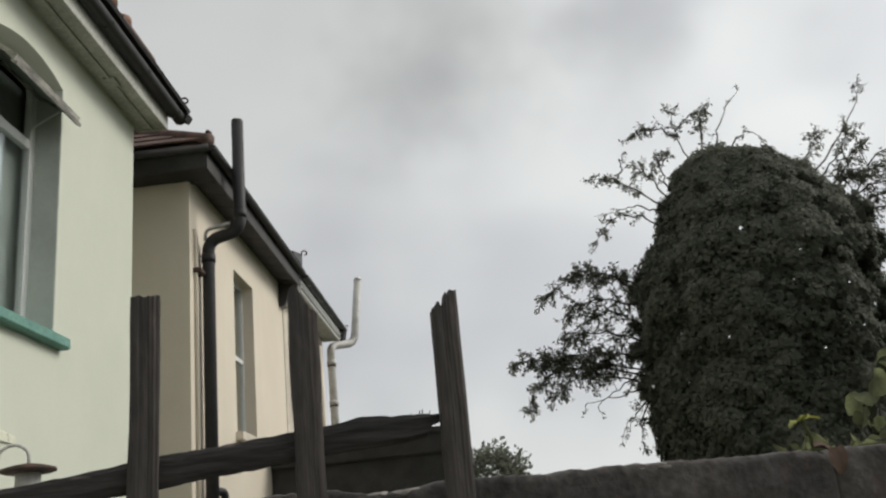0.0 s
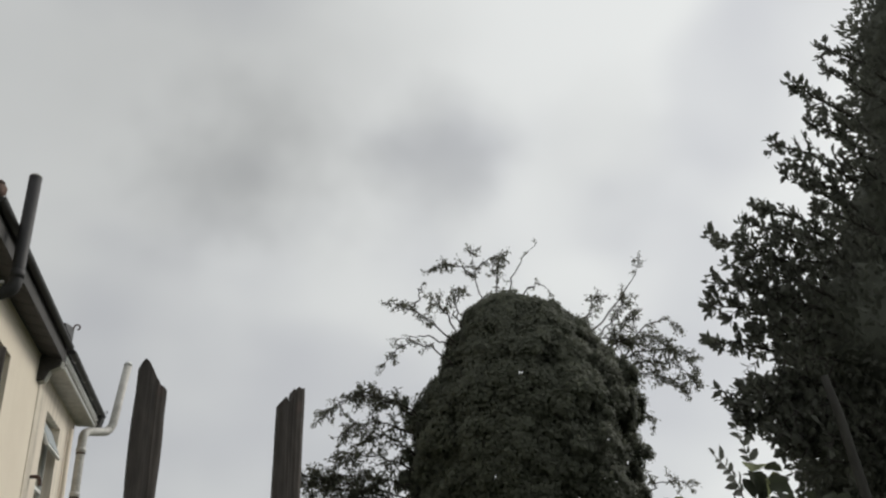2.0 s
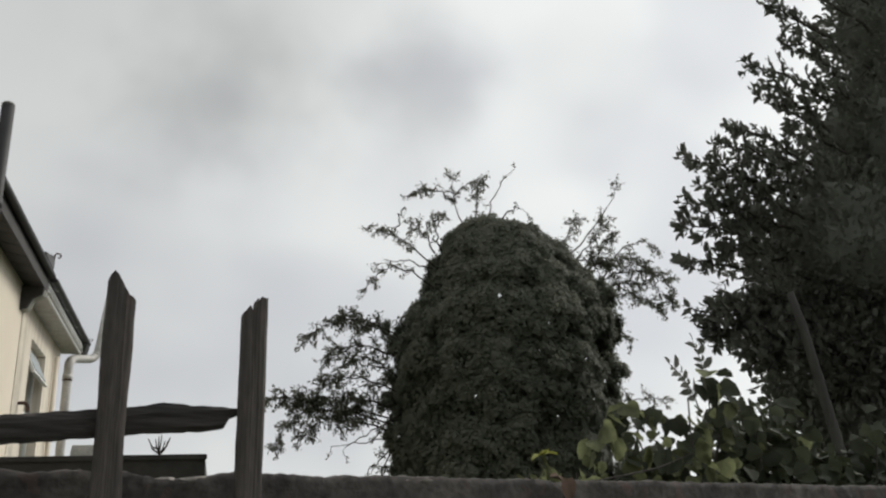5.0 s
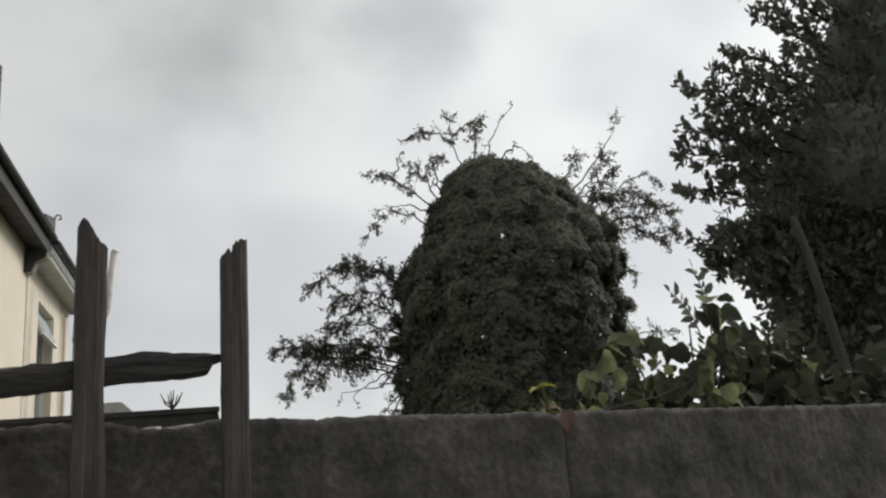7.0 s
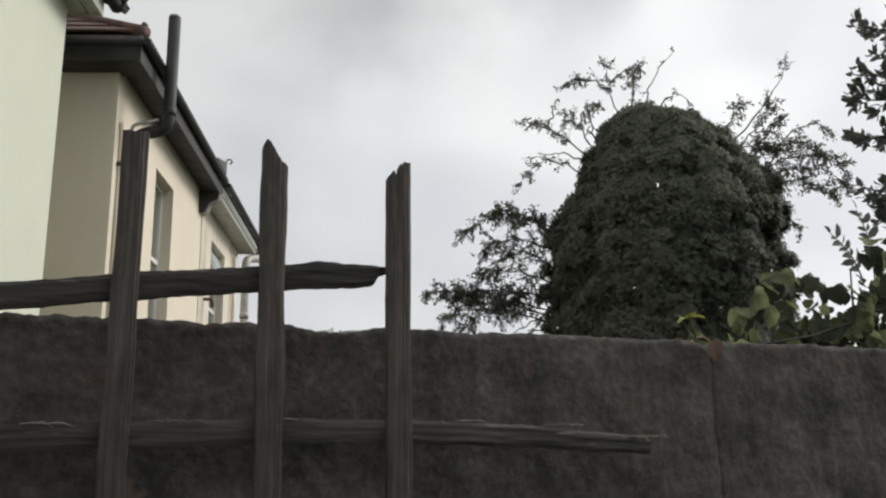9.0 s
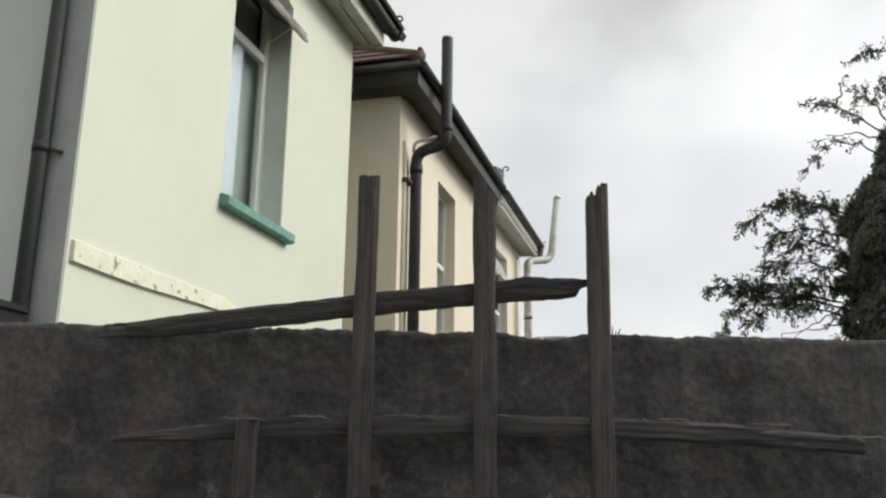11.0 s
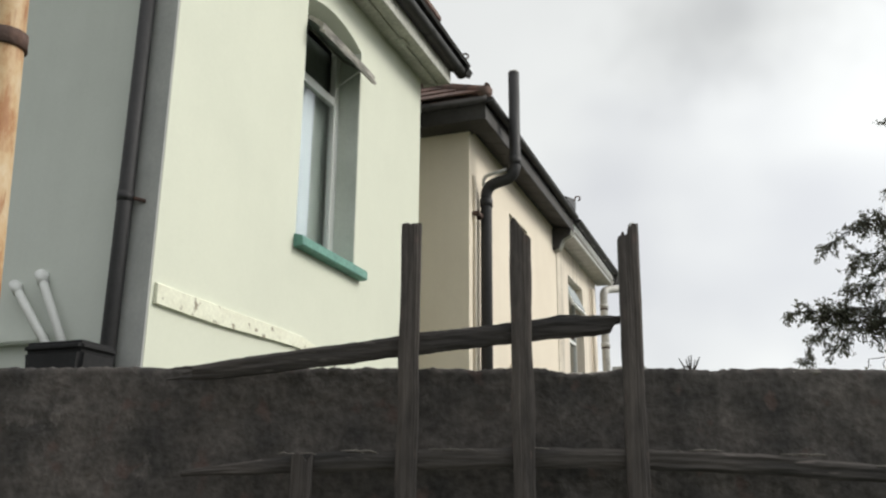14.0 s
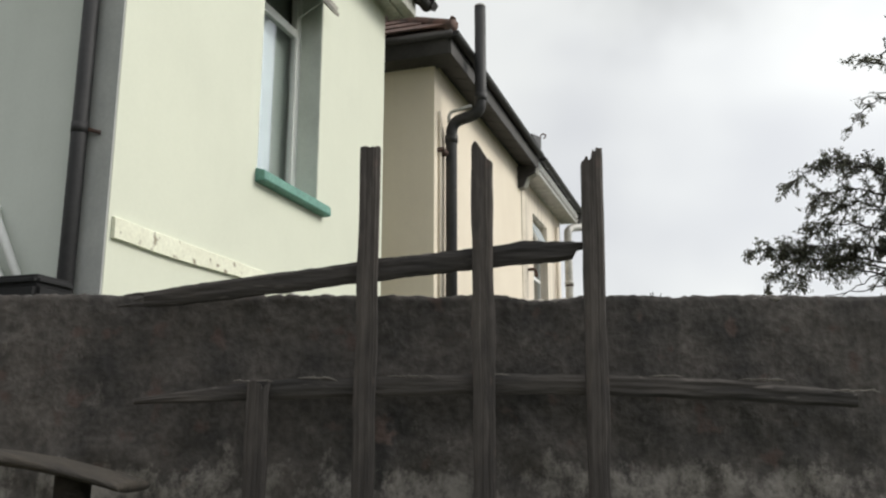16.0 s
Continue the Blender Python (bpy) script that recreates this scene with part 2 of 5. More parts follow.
YELLOW_LEAF = material("yellow_green_leaf", (0.46, 0.46, 0.08), (0.34, 0.36, 0.07), 0.5, grain=20, stain=10, bump=0.05, through_light=0.3)
DEAD_LEAF = material("dry_brown_leaf", (0.19, 0.12, 0.085), (0.11, 0.072, 0.052), 0.8, grain=30, stain=12, bump=0.3)
BARK = material("dark_bark", (0.06, 0.052, 0.044), (0.032, 0.028, 0.024), 0.95, grain=25, stain=5, bump=0.6, stretch=(3, 3, 0.6))
BARK_PALE = material("pale_bark", (0.062, 0.060, 0.054), (0.040, 0.038, 0.034), 0.9, grain=25, stain=5, bump=0.4, stretch=(3, 3, 0.6))
GRASS = material("rough_grass", (0.07, 0.085, 0.04), (0.045, 0.05, 0.028), 0.95, grain=30, stain=0.6, bump=0.6)
TANK_BLACK = material("black_plastic", (0.016, 0.016, 0.017), (0.011, 0.011, 0.012), 0.9, grain=40, stain=6, bump=0.1)
FELT = material("dark_roof_felt", (0.045, 0.043, 0.040), (0.028, 0.027, 0.025), 0.9, grain=50, stain=4, bump=0.4)

GLASS = bpy.data.materials.new("window_glass")
GLASS.use_nodes = True
gb = GLASS.node_tree.nodes["Principled BSDF"]
gb.inputs["Base Color"].default_value = (0.9, 0.95, 0.95, 1)
gb.inputs["Roughness"].default_value, gb.inputs["Transmission Weight"].default_value, gb.inputs["IOR"].default_value = 0.02, 1.0, 1.45


def pole_paint():
    """Cream paint worn through to orange rust in long runs."""
    m = bpy.data.materials.new("rust_stained_cream_paint")
    m.use_nodes = True
    n, l = m.node_tree.nodes, m.node_tree.links
    b = n["Principled BSDF"]
    b.inputs["Roughness"].default_value = 0.6
    co, mp = n.new("ShaderNodeTexCoord"), n.new("ShaderNodeMapping")
    mp.inputs["Scale"].default_value = (15, 15, 7)
    l.new(co.outputs["Object"], mp.inputs["Vector"])
    a, f = n.new("ShaderNodeTexNoise"), n.new("ShaderNodeTexNoise")
    a.inputs["Scale"].default_value, a.inputs["Detail"].default_value, a.inputs["Roughness"].default_value = 1.0, 8, 0.7
    f.inputs["Scale"].default_value, f.inputs["Detail"].default_value = 2.2, 7
    mf = n.new("ShaderNodeMapping")
    mf.inputs["Scale"].default_value = (26, 26, 3.2)
    l.new(co.outputs["Object"], mf.inputs["Vector"])
    l.new(mp.outputs["Vector"], a.inputs["Vector"])
    l.new(mf.outputs["Vector"], f.inputs["Vector"])
    r = n.new("ShaderNodeValToRGB")
    e = r.color_ramp.elements
    e[0].position, e[0].color = 0.36, (0.58, 0.46, 0.30, 1)
    e[1].position, e[1].color = 0.78, (0.28, 0.11, 0.04, 1)
    k = r.color_ramp.elements.new(0.50)
    k.color = (0.50, 0.34, 0.18, 1)
    k = r.color_ramp.elements.new(0.61)
    k.color = (0.36, 0.17, 0.065, 1)
    l.new(a.outputs["Fac"], r.inputs["Fac"])
    d = n.new("ShaderNodeValToRGB")
    d.color_ramp.elements[0].position, d.color_ramp.elements[0].color = 0.57, (1, 1, 1, 1)
    d.color_ramp.elements[1].position, d.color_ramp.elements[1].color = 0.66, (0.55, 0.28, 0.13, 1)
    l.new(f.outputs["Fac"], d.inputs["Fac"])
    x = n.new("ShaderNodeMixRGB")
    x.blend_type = "MULTIPLY"
    x.inputs["Fac"].default_value = 1.0
    l.new(r.outputs["Color"], x.inputs["Color1"])
    l.new(d.outputs["Color"], x.inputs["Color2"])
    l.new(x.outputs["Color"], b.inputs["Base Color"])
    bp = n.new("ShaderNodeBump")
    bp.inputs["Strength"].default_value, bp.inputs["Distance"].default_value = 0.3, 0.004
    l.new(f.outputs["Fac"], bp.inputs["Height"])
    l.new(bp.outputs["Normal"], b.inputs["Normal"])
    return m


POLE_PAINT = pole_paint()


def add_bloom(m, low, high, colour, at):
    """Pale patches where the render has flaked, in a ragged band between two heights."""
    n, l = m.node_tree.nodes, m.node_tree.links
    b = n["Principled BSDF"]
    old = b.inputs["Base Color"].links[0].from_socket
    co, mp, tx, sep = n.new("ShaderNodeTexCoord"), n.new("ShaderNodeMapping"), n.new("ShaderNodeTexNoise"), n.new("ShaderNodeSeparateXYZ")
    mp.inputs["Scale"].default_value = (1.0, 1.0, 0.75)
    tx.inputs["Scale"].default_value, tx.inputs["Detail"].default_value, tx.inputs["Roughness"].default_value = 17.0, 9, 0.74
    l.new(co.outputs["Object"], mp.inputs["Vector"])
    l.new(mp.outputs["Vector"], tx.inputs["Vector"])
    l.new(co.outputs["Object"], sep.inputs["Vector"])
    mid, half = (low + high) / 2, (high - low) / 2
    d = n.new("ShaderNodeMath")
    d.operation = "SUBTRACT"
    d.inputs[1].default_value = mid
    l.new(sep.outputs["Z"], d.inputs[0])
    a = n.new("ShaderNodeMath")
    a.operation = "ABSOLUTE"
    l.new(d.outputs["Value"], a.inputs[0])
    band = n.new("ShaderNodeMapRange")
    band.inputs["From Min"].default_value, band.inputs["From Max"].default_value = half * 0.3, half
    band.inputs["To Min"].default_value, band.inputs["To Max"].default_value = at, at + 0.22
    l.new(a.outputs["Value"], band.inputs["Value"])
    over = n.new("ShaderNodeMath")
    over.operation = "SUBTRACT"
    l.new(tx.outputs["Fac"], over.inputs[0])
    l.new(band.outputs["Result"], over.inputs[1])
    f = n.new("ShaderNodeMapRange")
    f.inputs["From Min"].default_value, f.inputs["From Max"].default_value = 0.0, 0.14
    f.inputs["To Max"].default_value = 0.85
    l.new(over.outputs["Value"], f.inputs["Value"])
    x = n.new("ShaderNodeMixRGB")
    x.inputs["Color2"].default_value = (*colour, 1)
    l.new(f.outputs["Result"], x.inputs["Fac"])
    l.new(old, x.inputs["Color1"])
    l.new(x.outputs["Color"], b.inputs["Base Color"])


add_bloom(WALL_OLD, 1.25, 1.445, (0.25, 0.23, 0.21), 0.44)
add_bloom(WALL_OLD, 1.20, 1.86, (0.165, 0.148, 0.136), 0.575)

# ---- builders ----


def thing(name, label, category, kind="", group="", m=None):
    ob = new(name)
    ob.empty_display_size = 0.1
    if m is not None:
        ob.matrix_world = m
    return tagged(ob, label, category, group, kind)


def mesh_of(name, bm, mat, smooth=False):
    me = bpy.data.meshes.new(name)
    bm.to_mesh(me)
    bm.free()
    me.materials.append(mat)
    if smooth:
        me.polygons.foreach_set("use_smooth", [True] * len(me.polygons))
    return me


def part(name, bm, mat, parent, label="", smooth=False):
    """Links a bmesh, or a ready mesh, as one mesh object under a thing or a part, in that thing's own space."""
    me = bm if isinstance(bm, bpy.types.Mesh) else mesh_of(name, bm, mat, smooth)
    ob = new(name, me)
    ob.parent = parent
    if label:
        ob["label"] = label
    return ob


def box(x0, x1, y0, y1, z0, z1, bevel=0.0, bm=None):
    bm = bm or bmesh.new()
    v = [bm.verts.new(p) for p in ((x0, y0, z0), (x1, y0, z0), (x1, y1, z0), (x0, y1, z0), (x0, y0, z1), (x1, y0, z1), (x1, y1, z1), (x0, y1, z1))]
    for f in ((3, 2, 1, 0), (4, 5, 6, 7), (0, 1, 5, 4), (1, 2, 6, 5), (2, 3, 7, 6), (3, 0, 4, 7)):
        bm.faces.new([v[i] for i in f])
    if bevel:
        bmesh.ops.bevel(bm, geom=bm.edges[:], offset=bevel, segments=2, affect="EDGES")
    return bm


def prism(points, axis, a, b, bm=None):
    """A polygon given in the two other axes, pushed out along axis ('x', 'y' or 'z') from a to b."""
    bm = bm or bmesh.new()
    i = "xyz".index(axis)

    def place(p, h):
        q = list(p)
        q.insert(i, h)
        return bm.verts.new(q)

    lo, hi = [place(p, a) for p in points], [place(p, b) for p in points]
    bm.faces.new(lo)
    bm.faces.new(hi)
    for k in range(len(points)):
        j = (k + 1) % len(points)
        bm.faces.new((lo[k], lo[j], hi[j], hi[k]))
    bmesh.ops.recalc_face_normals(bm, faces=bm.faces)
    return bm


def tube(points, radii, sides=10, bm=None, caps=True, wobble=0.0):
    """A round bar swept along points; radii is one number or one for each point."""
    bm = bm or bmesh.new()
    pts = [Vector(p) for p in points]
    rr = radii if isinstance(radii, (list, tuple)) else [radii] * len(pts)
    up, rings = None, []
    for k, p in enumerate(pts):
        d = (pts[min(k + 1, len(pts) - 1)] - pts[max(k - 1, 0)]).normalized()
        if up is None:
            up = d.orthogonal().normalized()
        up = (up - d * up.dot(d)).normalized()
        side = d.cross(up)
        ring = []
        for s in range(sides):
            a = 2 * math.pi * s / sides
            r = rr[k] * (1 + wobble * noise.noise(p * 9 + Vector((s, 0, 0))))
            ring.append(bm.verts.new(p + (up * math.cos(a) + side * math.sin(a)) * r))
        rings.append(ring)
    for a, b in zip(rings, rings[1:]):
        for s in range(sides):
            bm.faces.new((a[s], a[(s + 1) % sides], b[(s + 1) % sides], b[s]))
    if caps:
        bm.faces.new(rings[0][::-1])
        bm.faces.new(rings[-1])
    return bm


def bent(points, steps=5, reach=0.06):
    """The same line with its corners rounded."""
    pts, out = [Vector(p) for p in points], [Vector(points[0])]
    for a, b, c in zip(pts, pts[1:], pts[2:]):
        r = min(reach, (b - a).length / 2, (c - b).length / 2)
        s, e = b + (a - b).normalized() * r, b + (c - b).normalized() * r
        for k in range(steps + 1):
            f = k / steps
            out.append(s.lerp(b, f).lerp(b.lerp(e, f), f))
    out.append(pts[-1])
    return out


def leaf_cloud(name, where, along, size, mat, parent, rng, slim=0.5, fold=0.25, label="", kind="stuff", oval=False, facing=None):
    """Many small pointed or oval leaves, folded along the midrib, in one mesh."""
    where, along = np.asarray(where, float), np.asarray(along, float)
    count = len(where)
    along = along / (np.linalg.norm(along, axis=1, keepdims=True) + 1e-9)
    spin = rng.normal(size=(count, 3))
    if facing is not None:
        spin = np.asarray(facing, float) + spin * 0.28
    side = np.cross(along, spin)
    side /= np.linalg.norm(side, axis=1, keepdims=True) + 1e-9
    up = np.cross(side, along)
    s = (size * rng.uniform(0.6, 1.25, count))[:, None]
    mid = where + along * s * 0.45 + up * s * 0.02
    tip = where + along * s - up * s * 0.12
    if oval:
        low, high = where + along * s * 0.28 + up * s * fold * slim * 0.8, where + along * s * 0.70 + up * s * (fold * slim * 0.8 - 0.05)
        verts = np.stack((where, low + side * s * slim * 0.46, high + side * s * slim * 0.40, mid, low - side * s * slim * 0.46, high - side * s * slim * 0.40, tip), 1).reshape(-1, 3)
        tri = np.array(((0, 3, 1), (1, 3, 2), (2, 3, 6), (0, 4, 3), (4, 5, 3), (5, 6, 3)))
    else:
        left = mid + side * s * slim * 0.5 + up * s * fold * slim
        right = mid - side * s * slim * 0.5 + up * s * fold * slim
        verts = np.stack((where, left, mid, right, tip), 1).reshape(-1, 3)
        tri = np.array(((0, 2, 1), (0, 3, 2), (1, 2, 4), (2, 3, 4)))
    faces = (np.arange(count)[:, None, None] * (7 if oval else 5) + tri).reshape(-1)
    me = bpy.data.meshes.new(name)
    me.vertices.add(len(verts))
    me.vertices.foreach_set("co", verts.reshape(-1))
    me.loops.add(len(faces))
    me.loops.foreach_set("vertex_index", faces)
    me.polygons.add(len(faces) // 3)
    me.polygons.foreach_set("loop_start", np.arange(0, len(faces), 3))
    me.update()
    me.materials.append(mat)
    ob = part(name, me, mat, parent, label)
    if kind:
        ob["kind"] = kind
    return ob


def twig_line(a, b, sag, rng, steps=6, jitter=0.06):
    """A crooked line from a to b, bowed by sag."""
    a, b = np.array(a, float), np.array(b, float)
    length = np.linalg.norm(b - a)
    pts = []
    for k in range(steps + 1):
        f = k / steps
        p = a + (b - a) * f + np.array((0, 0, sag * math.sin(math.pi * f)))
        if 0 < k < steps:
            p = p + rng.normal(size=3) * jitter * length * 0.35
        pts.append(p)
    return pts


# ---- ground and garden wall ----
TURN_W = math.degrees(math.atan(0.33))
WALL_M = pose(-0.665, 1.079, 0, 0, 0, TURN_W)
WALL_TOP = 1.695


def ground():
    bm = bmesh.new()
    half, cuts = 600.0, (-600, -60, -20, -10, -6, -3, 0, 3, 6, 10, 14, 20, 60, 600)
    grid = [[bm.verts.new((x, y, 0.04 * noise.noise(Vector((x * 0.3, y * 0.3, 0))) if abs(x) < 30 and abs(y) < 30 else 0)) for x in cuts] for y in cuts]
    for r in range(len(cuts) - 1):
        for c in range(len(cuts) - 1):
            bm.faces.new((grid[r][c], grid[r][c + 1], grid[r + 1][c + 1], grid[r + 1][c]))
    ob = new("ground", mesh_of("ground", bm, GRASS))
    return tagged(ob, "rough grassy ground of small back gardens", "ground", kind="structure")


ground()


def garden_wall():
    """Old rendered wall: uneven top, pitted face, a joint where two lengths meet."""
    wall = thing("garden_wall", "old dark rendered garden wall with a crumbling uneven top", "garden wall", "structure", m=WALL_M)
    for name, u0, u1, seed in (("wall_length", -3.4, 1.2635, 0), ("wall_length", 1.2645, 5.0, 50)):
        bm = bmesh.new()
        cols = int((u1 - u0) / 0.008)
        zs = [0.0, 0.6, 1.0] + [1.1 + 0.01 * k for k in range(57)]
        front = []
        for c in range(cols + 1):
            u = u0 + (u1 - u0) * c / cols
            end = min(u - u0, u1 - u)
            rim = 0.002 * noise.noise(Vector((u * 5 + seed, 3, 0))) + 0.003 * noise.noise(Vector((u * 31, 8, 0))) + 0.004 * noise.noise(Vector((u * 95, 8, 2)))
            for at, wide, deep in ((0.545, 0.055, 0.009), (0.36, 0.02, 0.003), (0.78, 0.03, 0.003), (-0.08, 0.04, 0.004)):
                rim -= deep * math.exp(-((u - at) / wide) ** 4)
            rim -= 0.012 * math.exp(-(end / 0.02) ** 2)
            col = []
            for z in zs:
                h = z / 1.66 * (WALL_TOP + rim) if z > 1.0 else z
                p = Vector((u * 5, 0, h * 5))
                d = 0.005 * noise.noise(p) + 0.004 * noise.noise(p * 4.3) + 0.0035 * noise.noise(p * 11) + 0.0018 * noise.noise(p * 19)
                d += 0.022 * max(0, 0.12 - abs(h - 1.38)) / 0.12 * noise.noise(p * 2.2 + Vector((9, 0, 0)))
                col.append(bm.verts.new((u, -d + 0.004 * math.exp(-(end / 0.012) ** 2), h)))
            top = col[-1].co
            col.append(bm.verts.new((u, 0.018, top.z + 0.004)))
            col.append(bm.verts.new((u, 0.10, top.z + 0.006)))
            col.append(bm.verts.new((u, 0.20, top.z - 0.004)))
            col.append(bm.verts.new((u, 0.21, 0)))
            front.append(col)
        for a, b in zip(front, front[1:]):
            for k in range(len(a) - 1):
                bm.faces.new((a[k], b[k], b[k + 1], a[k + 1]))
        bm.faces.new(front[0])
        bm.faces.new(front[-1][::-1])
        bmesh.ops.recalc_face_normals(bm, faces=bm.faces)
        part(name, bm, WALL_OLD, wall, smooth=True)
    # lumps of mortar, stone and lichen on the coping
    rng = np.random.default_rng(5)
    for k in range(46):
        u = float(rng.uniform(-1.2, 1.25)) if k > 5 else (0.53, 0.565, 0.585, 0.87, 0.93, 0.96)[k]
        r = float(rng.uniform(0.003, 0.008)) if k > 5 else 0.016
        bm = bmesh.new()
        bmesh.ops.create_icosphere(bm, subdivisions=2, radius=1)
        for v in bm.verts:
            v.co *= 1 + 0.35 * noise.noise(v.co * 1.7 + Vector((k, 0, 0)))
            v.co = Vector((v.co.x * r * 1.7, v.co.y * r * 1.5, v.co.z * r * 0.6)) + Vector((u, 0.014 + 0.02 * float(rng.random()), WALL_TOP - 0.004 - 0.009 * math.exp(-((u - 0.545) / 0.055) ** 4) - 0.003 * math.exp(-((u - 0.78) / 0.03) ** 4) - 0.004 * math.exp(-((u + 0.08) / 0.04) ** 4)))
        part("mortar_lump", bm, WALL_LICHEN if k % 3 == 0 or k < 6 else WALL_OLD, wall, smooth=True)
    return wall


garden_wall()

# ---- broken trellis in front of the wall ----


def lath(length, width, depth, seed, top="flat", lean=0.0, bow=0.0):
    """An upright weathered batten: worn edges, and a flat, slanted or splintered top."""
    bm = bmesh.new()
    nx, nz = 25, 60
    front, back = [], []
    for c in range(nx):
        f = c / (nx - 1)
        if top == "flat":
            cut = 0.004 * noise.noise(Vector((f * 5, seed, 0)))
        elif top == "slant":
            cut = float(np.interp(f, (0, 0.14, 0.40, 0.60, 0.75, 0.86, 1), (-0.010, 0.0, -0.012, -0.026, -0.034, -0.037, -0.042))) + 0.003 * noise.noise(Vector((c * 0.6, seed, 0)))
        elif top == "split":
            cut = float(np.interp(f, (0, 0.12, 0.20, 0.34, 0.45, 0.54, 0.62, 0.72, 0.86, 1), (-0.027, -0.024, -0.016, -0.025, -0.021, -0.004, -0.012, 0.0, -0.003, -0.001))) + 0.003 * noise.noise(Vector((c * 0.9, seed, 0)))
        else:
            cut = float(np.interp(f * 8, range(9), (-0.004, -0.002, 0.0, 0.0, -0.003, -0.006, -0.014, -0.009, -0.001))) + 0.004 * noise.noise(Vector((c * 0.9, seed, 0)))
        cf, cb = [], []
        for r in range(nz):
            g = r / (nz - 1)
            z = g * (length + cut)
            x = (f - 0.5) * width * (1 + 0.07 * noise.noise(Vector((seed, z * 7, 0)))) + 0.0025 * noise.noise(Vector((seed + 3, z * 9, f))) + 0.0012 * noise.noise(Vector((seed + 6, z * 40, f * 2))) + lean * z + bow * math.sin(math.pi * g)
            d = 0.0012 * noise.noise(Vector((f * 14, z * 2.5, seed))) + 0.0012 * noise.noise(Vector((f * 5, z * 5, seed + 9)))
            edge = 0.003 * (abs(f - 0.5) * 2) ** 6
            cf.append(bm.verts.new((x, -depth / 2 + d + edge, z)))
            cb.append(bm.verts.new((x, depth / 2 + d - edge, z - 0.003)))
        front.append(cf)
        back.append(cb)
    for c in range(nx - 1):
        for r in range(nz - 1):
            bm.faces.new((front[c][r], front[c + 1][r], front[c + 1][r + 1], front[c][r + 1]))
            bm.faces.new((back[c][r], back[c][r + 1], back[c + 1][r + 1], back[c + 1][r]))
        bm.faces.new((front[c][-1], front[c + 1][-1], back[c + 1][-1], back[c][-1]))
        bm.faces.new((front[c][0], back[c][0], back[c + 1][0], front[c + 1][0]))
    for r in range(nz - 1):
        bm.faces.new((front[0][r], front[0][r + 1], back[0][r + 1], back[0][r]))
        bm.faces.new((front[-1][r], back[-1][r], back[-1][r + 1], front[-1][r + 1]))
    bmesh.ops.recalc_face_normals(bm, faces=bm.faces)
    return bm


def rail(keys, depth, seed, ragged=0.03):
    """A level batten through keys of (u, z, height), with splintered ends and an uneven top edge."""
    bm = bmesh.new()
    us = [k[0] for k in keys]
    steps = int((us[-1] - us[0]) / 0.008)
    rows = 7
    front, back = [], []
    for s in range(steps + 1):
        u = us[0] + (us[-1] - us[0]) * s / steps
        z, h = np.interp(u, us, [k[1] for k in keys]), np.interp(u, us, [k[2] for k in keys])
        h *= 1 + 0.10 * noise.noise(Vector((u * 14, seed, 0))) + 0.08 * noise.noise(Vector((u * 45, seed, 0))) + 0.06 * noise.noise(Vector((u * 120, seed, 4)))
        z += 0.0025 * noise.noise(Vector((u * 11, seed + 5, 0)))
        cf, cb = [], []
        for r in range(rows):
            f = r / (rows - 1)
            near, far = max(0, 1 - (u - us[0]) / ragged), max(0, 1 - (us[-1] - u) / ragged)
            push = (near ** 1 * -1 + far) * ragged * 0.9 * (noise.noise(Vector((f * 6, seed + 20, 0))) + 0.1)
            d = 0.0015 * noise.noise(Vector((u * 4, f * 13, seed))) + 0.002 * noise.noise(Vector((u * 12, f * 4, seed)))
            edge = 0.0035 * (abs(f - 0.5) * 2) ** 6
            cf.append(bm.verts.new((u + push, -depth / 2 + d + edge, z + (f - 0.5) * h)))
            cb.append(bm.verts.new((u + push, depth / 2 + d - edge, z + (f - 0.5) * h)))
        front.append(cf)
        back.append(cb)
    for a, b, p, q in zip(front, front[1:], back, back[1:]):
        for r in range(rows - 1):
            bm.faces.new((a[r], b[r], b[r + 1], a[r + 1]))
            bm.faces.new((p[r], p[r + 1], q[r + 1], q[r]))
        bm.faces.new((a[0], p[0], q[0], b[0]))
        bm.faces.new((a[-1], b[-1], q[-1], p[-1]))
    for f, b in ((front[0], back[0]), (front[-1], back[-1])):
        for r in range(rows - 1):
            bm.faces.new((f[r], f[r + 1], b[r + 1], b[r]))
    bmesh.ops.recalc_face_normals(bm, faces=bm.faces)
    return bm


trellis = thing("trellis", "broken weathered wooden trellis standing against the garden wall", "trellis", m=WALL_M)
for u, length, width, top, seed, lean, bow in ((0.049, 1.535, 0.037, "notch", 1, 0.0, 0.0), (0.232, 1.951, 0.036, "flat", 2, 0.0, -0.003),
                                               (0.431, 1.963, 0.038, "slant", 3, 0.0, 0.002), (0.628, 1.951, 0.037, "split", 4, 0.0, -0.006)):
    post = part("upright_lath", lath(length, width, 0.020, seed, top, lean, bow), WOOD_OLD, trellis)
    post.location = (u, -0.079, 0)
part("upper_rail", rail([(-0.160, 1.678, 0.024), (-0.10, 1.685, 0.032), (0.10, 1.711, 0.036), (0.232, 1.730, 0.037), (0.431, 1.753, 0.037), (0.50, 1.762, 0.041), (0.545, 1.764, 0.037), (0.572, 1.766, 0.034), (0.594, 1.768, 0.030), (0.598, 1.774, 0.015), (0.610, 1.776, 0.011), (0.616, 1.777, 0.007)], 0.020, 11, 0.016),
     WOOD_RAIL, trellis, "sloping rail with snapped splintered ends").location = (0, -0.058, 0)
